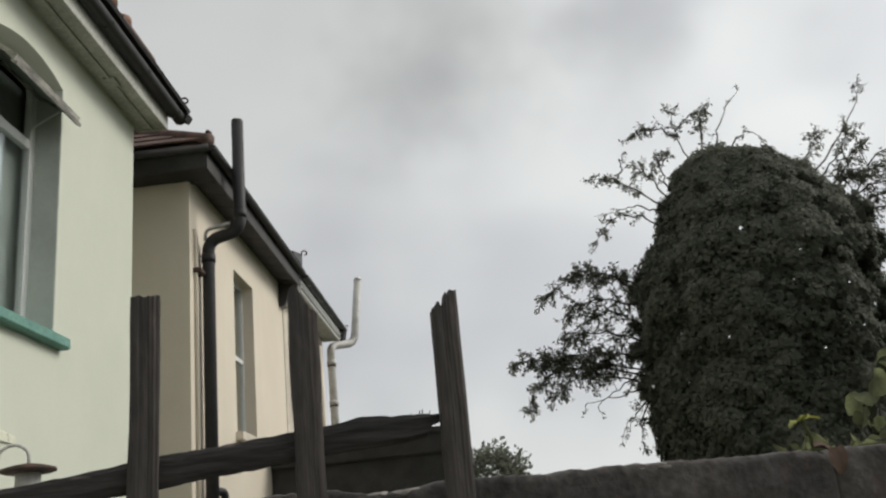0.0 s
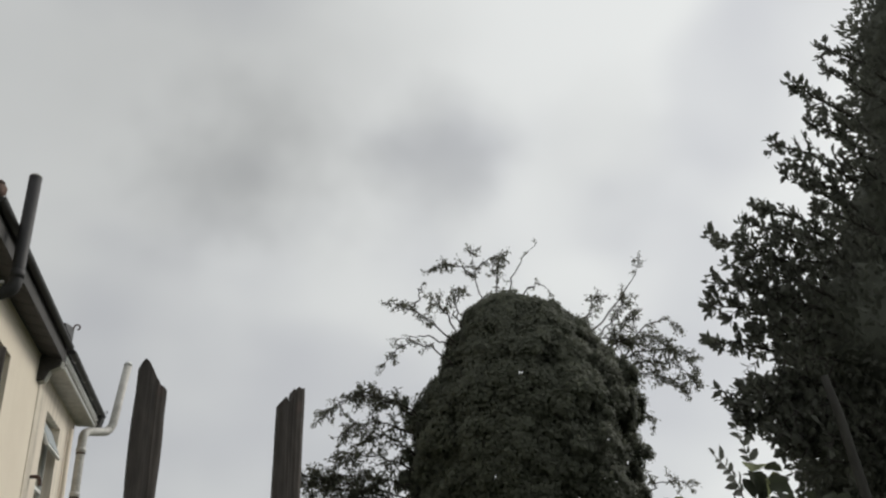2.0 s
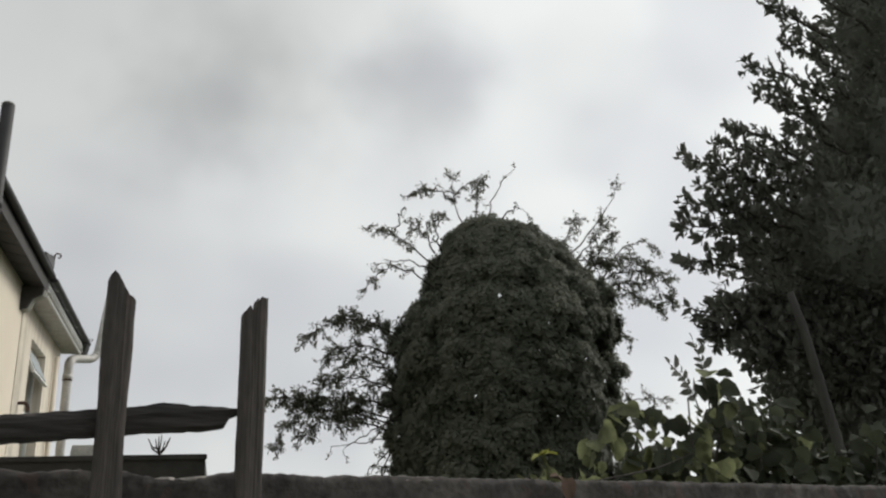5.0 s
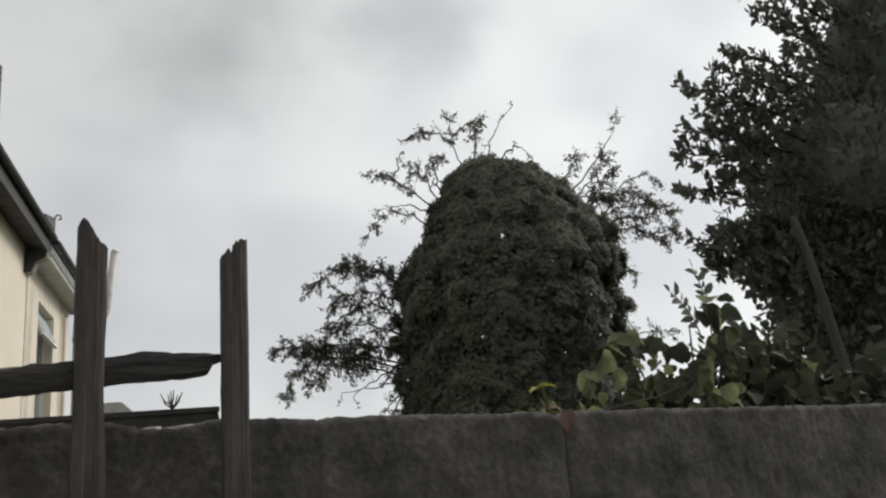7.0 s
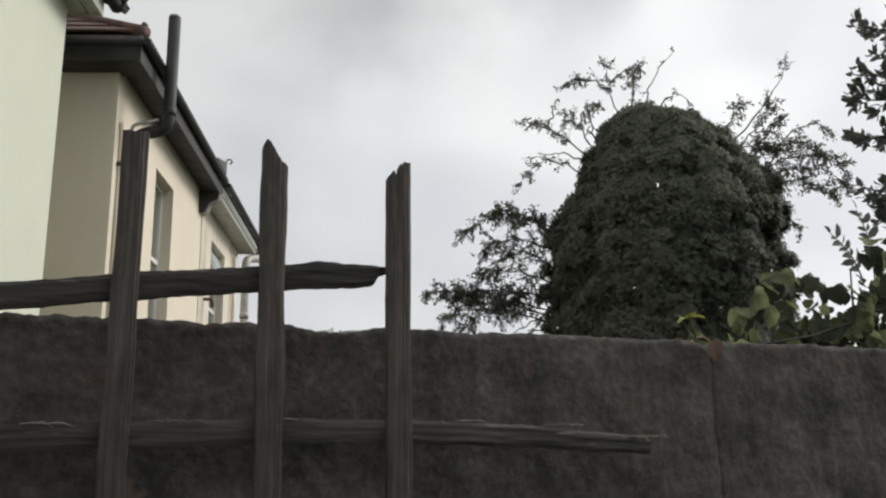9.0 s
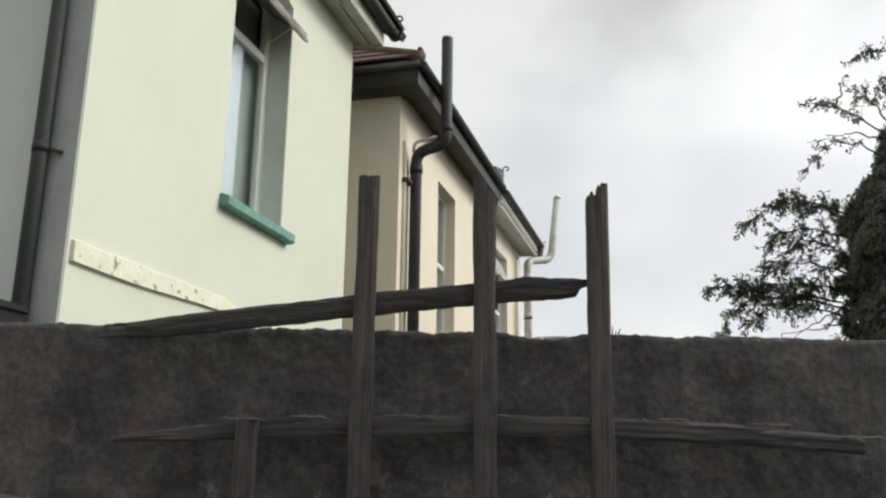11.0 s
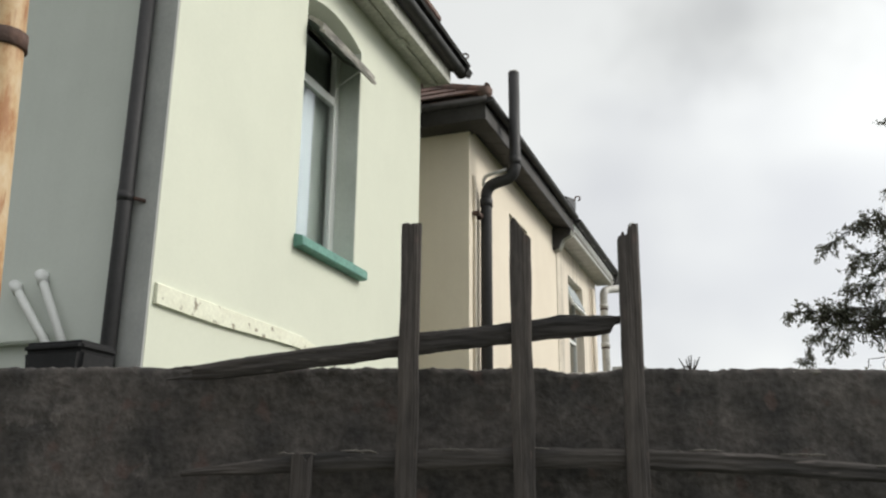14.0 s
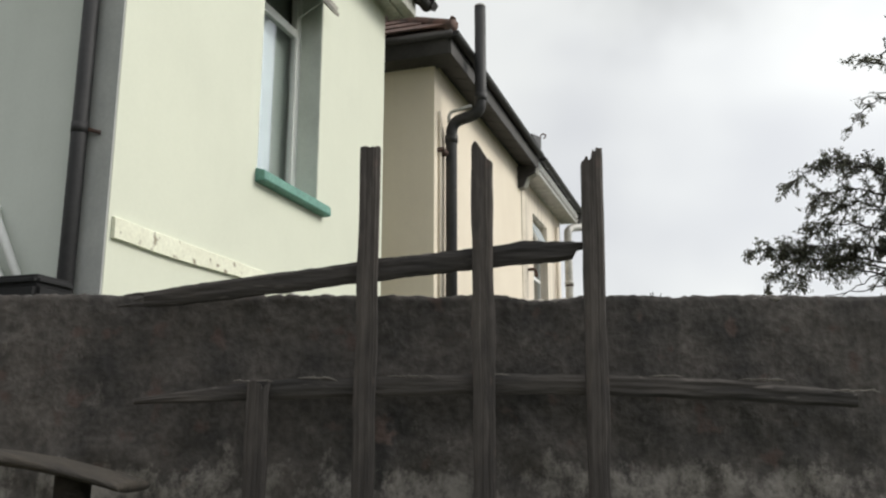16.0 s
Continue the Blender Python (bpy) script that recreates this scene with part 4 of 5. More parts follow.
    for z in (4.78,):
        part("collar", tube([(-2.755, 8.80, z), (-2.755, 8.80, z + 0.09)], 0.074, 16), PIPE_BLACK, p, smooth=True)
    part("collar", tube([(-2.40, 8.78, 5.24), (-2.40, 8.78, 5.33)], 0.072, 16), PIPE_BLACK, p, smooth=True)
    # highlight on the swan-neck, modelled as a thin pale tube along the bend
    part("neck_highlight", tube(bent([(-2.775, 8.76, 5.02), (-2.765, 8.75, 5.135), (-2.50, 8.75, 5.185)], 5, 0.06), 0.020, 8), PIPE_GREY, p, smooth=True)
    part("vent_cap", tube([(-2.40, 8.78, 6.40), (-2.40, 8.78, 6.42), (-2.40, 8.78, 6.435)], [0.067, 0.060, 0.035], 16), PIPE_GREY, p, smooth=True)
    part("pipe_bracket", box(-2.86, -2.77, 8.58, 8.78, 4.62, 4.67, 0.008), RUST_IRON, p)
    part("side_branch", tube(bent([(-2.755, 8.80, 2.42), (-2.70, 9.02, 2.42), (-2.70, 9.06, 2.0)], 5, 0.06), 0.04, 10), PIPE_BLACK, p, smooth=True)
    part("conduit", tube([(-2.832, 8.62, 0), (-2.832, 8.62, 5.0), (-2.84, 8.60, 5.1)], 0.022, 8), BEIGE_PALE, h, "painted conduit", True)
    part("conduit", tube([(-2.80, 8.95, 0), (-2.80, 8.95, 4.7), (-2.84, 8.95, 4.78)], 0.011, 8), PIPE_WHITE, h, "thin white cable run", True)
    return h


second_house()


def third_house():
    h = thing("pale_beige_house", "pale beige house with white fascia and grey vent pipe", "house")
    part("side_wall", face_wall(TX - 0.25, TX - 0.004, 12.625, 15.75, 0, 5.56, (13.42, 14.55, 3.2, 5.14, 0.0)), BEIGE_PALE, h, "pale beige rendered wall with stains")
    part("far_wall", box(-8.5, TX - 0.26, 15.5, 15.75, 0, 5.52), BEIGE_PALE, h)
    part("soffit", box(TX - 0.02, -2.58, 12.64, 15.95, 5.54, 5.57), PIPE_GREY, h)
    part("fascia", box(-2.58, -2.555, 12.64, 15.95, 5.53, 5.74, 0.004), PIPE_WHITE, h, "white fascia board")
    gutter(12.64, 16.2, -2.495, 5.79, 0.055, GUTTER_BLACK, h, "dark half-round gutter")
    for k in range(4):
        part("gutter_bracket", prism([(-2.556, 5.76), (-2.50, 5.727), (-2.440, 5.775), (-2.446, 5.785), (-2.50, 5.738), (-2.556, 5.775)], "y", 13.0 + k * 0.95, 13.03 + k * 0.95), PIPE_GREY, h)
    part("roof", prism([(-2.47, 5.81), (-5.4, 7.57), (-8.5, 5.77), (-8.5, 5.69), (-5.4, 7.49), (-2.50, 5.76)], "y", 12.62, 16.15), ROOF_DARK, h, "dark slate roof")
    part("verge_end", prism([(-2.56, 5.50), (-2.50, 5.56), (-2.46, 5.72), (-2.62, 5.80), (-2.70, 5.60)], "y", 15.95, 16.2), SOFFIT_BROWN, h)
    part("roof_hook", iron_curl((-2.47, 16.14, 5.80), 0.08, -75), RUST_IRON, h, "curled iron hook")
    # dirty strip where the two houses join, and a moulding under the gutter
    part("joint_strip", box(TX - 0.002, TX + 0.010, 12.60, 12.98, 0, 5.28, 0.003), BEIGE_DIRTY, h, "stained render at the joint of the houses")
    part("fascia_bead", tube([(-2.548, 12.64, 5.585), (-2.548, 15.95, 5.585)], 0.020, 8), PIPE_GREY, h, smooth=True)
    part("fascia_bead", tube([(-2.548, 12.64, 5.660), (-2.548, 15.95, 5.660)], 0.018, 8), PIPE_WHITE, h, smooth=True)
    sash(h, 13.42, 14.55, 3.2, 5.14, TX, True)
    p = part("vent_pipe", tube(bent([(-2.68, 15.62, 0), (-2.68, 15.62, 5.32), (-2.64, 15.72, 5.40), (-2.38, 16.12, 5.50), (-2.31, 16.18, 5.62), (-2.18, 16.2, 6.74)], 6, 0.09), 0.072, 14), PIPE_GREY, h, "grey-white soil vent pipe", True)
    for z in (3.1, 4.3, 5.02):
        part("collar", tube([(-2.68, 15.62, z), (-2.68, 15.62, z + 0.08)], 0.082, 14), PIPE_GREY, p, smooth=True)
        part("clip", tube([(-2.68, 15.62, z - 0.03), (-2.68, 15.62, z)], 0.077, 14), RUST_IRON, p, smooth=True)
    part("vent_cap", tube([(-2.18, 16.2, 6.74), (-2.175, 16.2, 6.80)], [0.078, 0.05], 14), PIPE_WHITE, p, smooth=True)
    part("rain_pipe", tube([(-2.80, 15.2, 0), (-2.80, 15.2, 5.3)], 0.035, 10), BEIGE_PALE, h, smooth=True)
    part("overflow", tube(bent([(-2.86, 12.95, 4.1), (-2.72, 12.95, 4.1), (-2.70, 12.95, 3.98)], 4, 0.04), 0.025, 8), RUST_IRON, h)
    return h


third_house()


def extension():
    h = thing("flat_roof_extension", "low rear extension with dark felt roof edge", "extension")
    part("wall", box(-2.84, -0.34, 11.56, 14.5, 0, 2.9), FELT, h, "dark boarded wall")
    part("roof", box(-2.84, -0.30, 11.50, 14.6, 2.84, 3.15, 0.02), FELT, h, "dark felt flat roof with deep edge")
    part("roof_drip", box(-2.84, -0.28, 11.47, 11.53, 3.10, 3.17, 0.01), FELT, h)
    s = part("rooflight", prism([(-1.92, 3.17), (-1.90, 3.33), (-1.48, 3.33), (-1.34, 3.20), (-1.34, 3.17)], "y", 11.7, 12.4), PIPE_GREY, h, "small grey rooflight box")
    return h


extension()


def roof_plant():
    rng = np.random.default_rng(8)
    t = thing("roof_weed", "small spiky weed growing on the flat roof edge", "plant")
    foot = Vector((-0.86, 11.56, 3.14))
    bm = tube([foot, foot + Vector((0.005, 0, 0.07)), foot + Vector((0.0, 0, 0.13))], [0.020, 0.016, 0.010], 7)
    for k in range(8):
        a = -0.95 + 0.27 * k + rng.normal() * 0.08
        low = foot + Vector((0, 0, rng.uniform(0.02, 0.10)))
        reach = rng.uniform(0.15, 0.25)
        mid = low + Vector((math.sin(a) * reach * 0.55, rng.normal() * 0.02, math.cos(a) * reach * 0.45))
        tube([low, mid, mid + Vector((math.sin(a) * reach * 0.3, 0, reach * 0.55))], [0.013, 0.010, 0.006], 5, bm=bm)
    tagged(part("stems", bm, BARK, t), kind="stuff")


roof_plant()


def tank():
    t = thing("water_tank", "black plastic tank standing against the shaded wall", "tank")
    bm = box(-0.235, 0.24, -0.14, 0.14, 2.04, 2.262)
    for v in bm.verts:
        if v.co.z < 2.1:
            v.co.x *= 0.90
            v.co.y *= 0.9
    bmesh.ops.bevel(bm, geom=bm.edges[:], offset=0.028, segments=3, affect="EDGES")
    part("shell", bm, TANK_BLACK, t)
    lid = box(-0.236, 0.241, -0.141, 0.141, 2.240, 2.300)
    for v in lid.verts:
        if v.co.z > 2.3:
            v.co.x *= 0.80
            v.co.y *= 0.8
    bmesh.ops.bevel(lid, geom=lid.edges[:], offset=0.022, segments=3, affect="EDGES")
    part("lid", lid, TANK_BLACK, t)
    part("stand", box(-0.18, 0.18, -0.10, 0.10, 0.0, 2.04, 0.01), BRICK, t)
    t.scale = (0.82, 1, 0.985)
    t.location = (-3.305, 3.30, 0)


tank()

# ---- rusty pole and old board on the near side of the wall ----


def rusty_pole():
    t = thing("metal_pole", "tall cream-painted metal pole streaked with orange rust", "pole")
    foot, head = Vector((-0.893, 0.682, 0)), Vector((-0.966, 0.570, 2.78))
    part("shaft", tube([foot.lerp(head, k / 12) for k in range(13)], 0.0312, 28), POLE_PAINT, t, smooth=True)
    c = foot.lerp(head, 2.175 / 2.78)
    d = (head - foot).normalized()
    bm = tube([c - d * 0.015, c - d * 0.013, c + d * 0.013, c + d * 0.015], [0.0335, 0.0365, 0.0365, 0.0335], 28, wobble=0.06)
    band = part("clamp_band", bm, RUST_IRON, t, "rusted clamp band", True)
    bm = bmesh.new()
    tube([c + Vector((-0.028, -0.01, 0.008)), c + Vector((-0.05, -0.025, 0.016)), c + Vector((-0.075, -0.04, 0.026)), c + Vector((-0.10, -0.055, 0.03))], [0.012, 0.015, 0.017, 0.011], 9, bm=bm, wobble=0.5)
    part("clamp_bolt", bm, RUST_IRON, band, smooth=True)
    return t


rusty_pole()


def old_board():
    t = thing("garden_board", "rounded weathered brown wooden board on a post by the wall", "wooden board")
    bm = bmesh.new()
    rows = []
    for k in range(41):
        f = k / 40
        p = Vector((-1.10, 0.70, 1.424)).lerp(Vector((-0.70, 0.85, 1.424)), f)
        drop = 0.050 * max(0, (f - 0.42) / 0.58) ** 1.7
        thick = 0.024 * (1 - 0.35 * f ** 3)
        dy = Vector((-0.313, 0.95, 0)) * 1.0
        ring = []
        for s in range(12):
            a = 2 * math.pi * s / 12
            e = 1 + 0.07 * noise.noise(Vector((f * 9, s * 0.8, 1)))
            ring.append(bm.verts.new(p + dy * (0.075 * math.cos(a) * e) + Vector((0, 0, -drop - thick / 2 + thick / 2 * e * (abs(math.sin(a)) ** 0.6) * (1 if math.sin(a) > 0 else -1)))))
        rows.append(ring)
    for a, b in zip(rows, rows[1:]):
        for s in range(12):
            bm.faces.new((a[s], a[(s + 1) % 12], b[(s + 1) % 12], b[s]))
    bm.faces.new(rows[0])
    bm.faces.new(rows[-1])
    bmesh.ops.recalc_face_normals(bm, faces=bm.faces)
    part("board", bm, WOOD_BROWN, t, smooth=True)
    part("post", tube([(-0.80, 0.83, 0), (-0.80, 0.83, 1.385)], 0.028, 10, wobble=0.2), WOOD_BROWN, t, smooth=True)
    part("far_post", tube([(-1.05, 0.73, 0), (-1.05, 0.73, 1.40)], 0.028, 10, wobble=0.2), WOOD_BROWN, t, smooth=True)


old_board()

# ---- ivy-covered tree ----


def crown_profile(z):
    zs = [0.2, 1.5, 2.6, 3.2, 3.96, 4.35, 4.50, 4.75, 5.15, 5.60, 5.80, 5.95, 6.08, 6.17, 6.24, 6.31]
    rs = [0.5, 1.10, 1.42, 1.49, 1.52, 1.45, 1.51, 1.47, 1.27, 1.00, 0.86, 0.76, 0.63, 0.45, 0.25, 0.10]
    cs = [3.5, 3.45, 3.42, 3.44, 3.50, 3.54, 3.58, 3.63, 3.70, 3.61, 3.57, 3.53, 3.48, 3.44, 3.34, 3.30]
    return np.interp(z, zs, cs), np.interp(z, zs, rs)


def bough(t, points, twigs, rng, lp, ld, reach=0.24, inner=0.22, thick=0.013, depth=10.85):
    """A thin limb through three places (x, z), with forking side twigs; each twig carries drooping leaves and a tuft at its end."""
    p0, p1, p2 = (np.array((x, depth + rng.uniform(-0.12, 0.12), z)) for x, z in points)
    ctrl = p1 * 2 - (p0 + p2) / 2
    line = []
    for k in range(13):
        f = k / 12
        p = p0 * (1 - f) ** 2 + ctrl * 2 * f * (1 - f) + p2 * f * f
        line.append(p + rng.normal(size=3) * 0.014 * (0 < k < 12))
    bm = tube(line, [thick * (1 - 0.72 * k / 12) for k in range(13)], 5)

    def tuft(at, way, n, spread):
        for _ in range(n):
            lp.append(at + rng.normal(size=3) * spread)
            ld.append(way * 0.45 + rng.normal(size=3) * 0.55 + np.array((0, 0, -0.55)))

    for k in range(twigs):
        f = 1.0 if k == 0 else inner + (1 - inner) * rng.uniform(0, 1) ** 0.8
        i = min(11, int(f * 12))
        base = line[i] + (line[i + 1] - line[i]) * (f * 12 - i)
        run = line[i + 1] - line[i]
        run = run / np.linalg.norm(run)
        way = run * 0.75 + rng.normal(size=3) * np.array((0.6, 0.45, 0.6))
        way /= np.linalg.norm(way)
        long = reach * rng.uniform(0.45, 1.15) * (1.15 - 0.45 * f)
        side = twig_line(base, base + way * long, -0.03 * long, rng, 4, 0.09)
        tube(side, [0.0055, 0.005, 0.004, 0.0035, 0.0025], 4, bm=bm)
        for g in range(1, 5):
            tuft(side[g], way, 3 if twigs > 6 else 1, 0.016)
        tuft(side[-1], way, 4 if twigs > 3 else 3, 0.02)
        if long > 0.16:
            way2 = way + rng.normal(size=3) * 0.6
            tip = side[2] + way2 / np.linalg.norm(way2) * long * 0.55
            tube([side[2], tip], [0.004, 0.002], 4, bm=bm)
            tuft(tip, way2, 4 if twigs > 6 else 2, 0.02)
    part("branch", bm, BARK, t)


def ivy_tree():
    rng = np.random.default_rng(11)
    t = thing("ivy_tree", "dark tree smothered in ivy with thin leafy branches sticking out", "tree")
    part("trunk", tube([(3.5, 11.1, 0), (3.55, 11.0, 1.5), (3.6, 11.0, 3.2), (3.7, 11.0, 5.4)], [0.30, 0.24, 0.2, 0.08], 12, wobble=0.2), BARK, t, smooth=True)

    def lump(a, z):
        v = Vector((math.cos(a) * 1.6, math.sin(a) * 1.6, z * 1.1))
        return 1 + 0.07 * noise.noise(v * 1.1) + 0.13 * noise.noise(v * 2.3) + 0.09 * noise.noise(v * 5.5)

    # small gaps that go right through the ivy: x and z in its middle plane
    gaps = [(3.71, 5.31), (3.63, 5.20), (3.53, 5.19), (3.66, 4.97), (3.76, 5.00), (3.19, 5.53), (4.04, 4.43), (4.71, 4.31), (2.51, 3.91),
            (4.23, 3.53), (2.93, 3.42), (4.59, 3.81), (4.76, 3.76), (4.21, 4.81), (3.10, 3.80), (2.50, 3.28), (2.07, 3.30), (4.95, 4.0)]

    def in_gap(p, wide):
        p = np.atleast_2d(p)
        near = np.zeros(len(p), bool)
        for k, (gx, gz) in enumerate(gaps):
            f = p[:, 1] / 11.0
            near |= np.hypot(p[:, 0] - gx * f, (p[:, 2] - 1.6) - (gz - 1.6) * f) < wide * (0.7 + 0.5 * ((k * 7) % 5) / 4)
        return near

    # solid core; its darker colour stands for shade behind the leaf coat
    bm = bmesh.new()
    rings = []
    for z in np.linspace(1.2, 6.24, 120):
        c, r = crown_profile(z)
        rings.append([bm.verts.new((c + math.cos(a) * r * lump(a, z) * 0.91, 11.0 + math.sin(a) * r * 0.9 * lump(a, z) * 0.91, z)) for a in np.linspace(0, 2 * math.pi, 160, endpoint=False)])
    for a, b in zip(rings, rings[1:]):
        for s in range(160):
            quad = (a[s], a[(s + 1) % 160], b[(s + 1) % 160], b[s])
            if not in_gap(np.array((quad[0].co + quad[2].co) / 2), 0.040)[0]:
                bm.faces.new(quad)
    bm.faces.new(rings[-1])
    part("ivy_shade_core", bm, IVY_CORE, t, smooth=True)
    pts, dirs, clumps, faces_to = [], [], [], []
    while len(clumps) < 520:
        z = rng.uniform(1.6, 6.28)
        c, r = crown_profile(z)
        a = rng.uniform(0, 2 * math.pi)
        if rng.random() > (r + 0.2) / 1.8 or (math.sin(a) > 0.5 and rng.random() < 0.6):
            continue
        k = lump(a, z) * (rng.uniform(1.02, 1.09) if len(clumps) % 5 == 0 else rng.uniform(0.94, 1.01))
        clumps.append((np.array((c + math.cos(a) * r * k, 11.0 + math.sin(a) * r * 0.9 * k, z)), np.array((math.cos(a), math.sin(a), 0.25)), rng.uniform(0.07, 0.16)))
    for at, out, r in clumps:
        n = int(1300 * r)
        d = rng.normal(size=(n, 3))
        d /= np.linalg.norm(d, axis=1, keepdims=True)
        off = d * (r * rng.uniform(0.2, 1.0, (n, 1)) ** 0.6)
        off -= np.outer(off @ out, out) * 0.55
        pts.extend(at + off)
        dirs.extend(d * 0.25 + rng.normal(size=(n, 3)) * 0.4 + np.array((0, 0, -0.8)))
        faces_to.extend(d * 0.25 + out * 0.9 + np.array((0, 0, 0.45)))
    # an even coat of leaves over the whole mass
    many = 130000
    z = rng.uniform(1.6, 6.32, many)
    a = rng.uniform(0, 2 * math.pi, many)
    c, r = crown_profile(z)
    keep = (rng.random(many) < (r + 0.15) / 1.75) & ((np.sin(a) < 0.55) | (rng.random(many) < 0.4))
    z, a, c, r = z[keep], a[keep], c[keep], r[keep]
    k = np.array([lump(x, y) for x, y in zip(a, z)]) * rng.uniform(0.935, 1.01, len(z)) + rng.normal(size=len(z)) * 0.008
    pts.extend(np.stack((c + np.cos(a) * r * k, 11.0 + np.sin(a) * r * 0.9 * k, z), 1))
    dirs.extend(np.stack((np.cos(a) * 0.25, np.sin(a) * 0.25, np.full(len(z), -0.8)), 1) + rng.normal(size=(len(z), 3)) * 0.45)
    faces_to.extend(np.stack((np.cos(a) * 0.9, np.sin(a) * 0.9, np.full(len(z), 0.5)), 1))
    pts, dirs = np.array(pts), np.array(dirs)
    keep = ~in_gap(pts + dirs / np.linalg.norm(dirs, axis=1, keepdims=True) * 0.025, 0.026)
    pts, dirs, faces_to = pts[keep], dirs[keep], np.array(faces_to)[keep]
    leaf_cloud("crown", pts, dirs, 0.056, IVY, t, rng, slim=0.85, fold=0.06, label="dense dark ivy leaves", facing=faces_to * 2.0)
    # limbs that stick out of the ivy: start, middle and tip as (x, z), and the number of side twigs
    lp, ld = [], []
    crest = (((3.42, 6.20), (3.52, 6.62), (3.89, 7.13), 3), ((3.10, 6.00), (2.95, 6.48), (2.94, 6.95), 12), ((2.95, 6.50), (2.60, 6.68), (2.31, 6.60), 14),
             ((2.94, 6.60), (3.15, 6.82), (3.38, 6.86), 11), ((3.20, 6.10), (3.25, 6.50), (3.30, 6.72), 10), ((2.70, 5.50), (2.10, 5.95), (1.72, 6.10), 20),
             ((2.60, 5.70), (2.45, 5.98), (2.30, 6.18), 14), ((2.06, 5.99), (2.12, 6.20), (2.21, 6.36), 2), ((2.60, 5.10), (2.09, 5.50), (1.67, 5.24), 16),
             ((2.60, 5.50), (2.20, 5.62), (1.87, 5.58), 3), ((2.70, 5.75), (2.60, 6.05), (2.72, 6.28), 12), ((3.50, 6.20), (3.80, 6.42), (4.02, 6.40), 4))
    right = (((4.50, 5.70), (5.00, 6.26), (5.41, 6.91), 8), ((4.30, 5.80), (4.58, 6.08), (4.75, 6.34), 18), ((4.50, 5.60), (4.95, 6.00), (5.15, 6.35), 18),
             ((4.60, 5.50), (5.00, 5.80), (5.20, 6.10), 18), ((5.00, 5.30), (5.50, 5.98), (5.92, 5.93), 10), ((4.70, 5.20), (5.64, 5.60), (6.11, 5.37), 36),
             ((4.70, 5.10), (5.50, 5.38), (6.08, 5.12), 36), ((4.80, 5.00), (5.40, 5.25), (5.85, 4.97), 32), ((4.60, 5.40), (5.20, 5.72), (5.75, 5.70), 28),
             ((4.90, 4.60), (5.20, 4.66), (5.36, 4.48), 9), ((4.90, 3.30), (5.30, 3.70), (5.75, 3.72), 14), ((4.40, 5.60), (4.80, 5.72), (5.10, 5.62), 22))
    low = (((2.20, 4.40), (1.42, 4.72), (0.88, 4.46), 30), ((2.20, 4.50), (1.70, 4.76), (1.30, 4.76), 24), ((2.20, 4.20), (1.50, 4.40), (1.12, 4.22), 26),
           ((2.10, 3.80), (1.40, 4.05), (1.08, 3.85), 26), ((2.10, 4.00), (1.70, 4.22), (1.35, 4.06), 20), ((2.20, 3.40), (1.20, 3.68), (0.42, 3.72), 46),
           ((2.20, 3.50), (1.40, 3.76), (0.75, 3.62), 38), ((2.00, 3.40), (1.00, 3.58), (0.52, 3.18), 38), ((2.00, 3.30), (1.30, 3.50), (0.85, 3.28), 26),
           ((2.00, 3.60), (1.60, 3.66), (1.30, 3.42), 22), ((2.20, 3.60), (1.68, 3.31), (1.34, 3.10), 2), ((2.10, 3.30), (1.70, 3.20), (1.20, 3.15), 2),
           ((2.00, 3.10), (1.75, 2.95), (1.60, 2.75), 4), ((2.10, 3.20), (1.85, 2.90), (1.80, 2.60), 9))
    for group, reach, dense, inner in ((crest, 0.19, 1.1, 0.22), (right, 0.20, 1.2, 0.15), (low, 0.20, 1.55, 0.06)):
        for p0, p1, p2, twigs in group:
            bough(t, (p0, p1, p2), int(twigs * dense) if twigs > 9 else twigs, rng, lp, ld, reach, inner)
    leaf_cloud("branch_foliage", lp, ld, 0.052, TREE_LEAF, t, rng, slim=0.42, label="small drooping leaves on thin twigs")


ivy_tree()

# ---- glossy-leaved tree near the wall ----


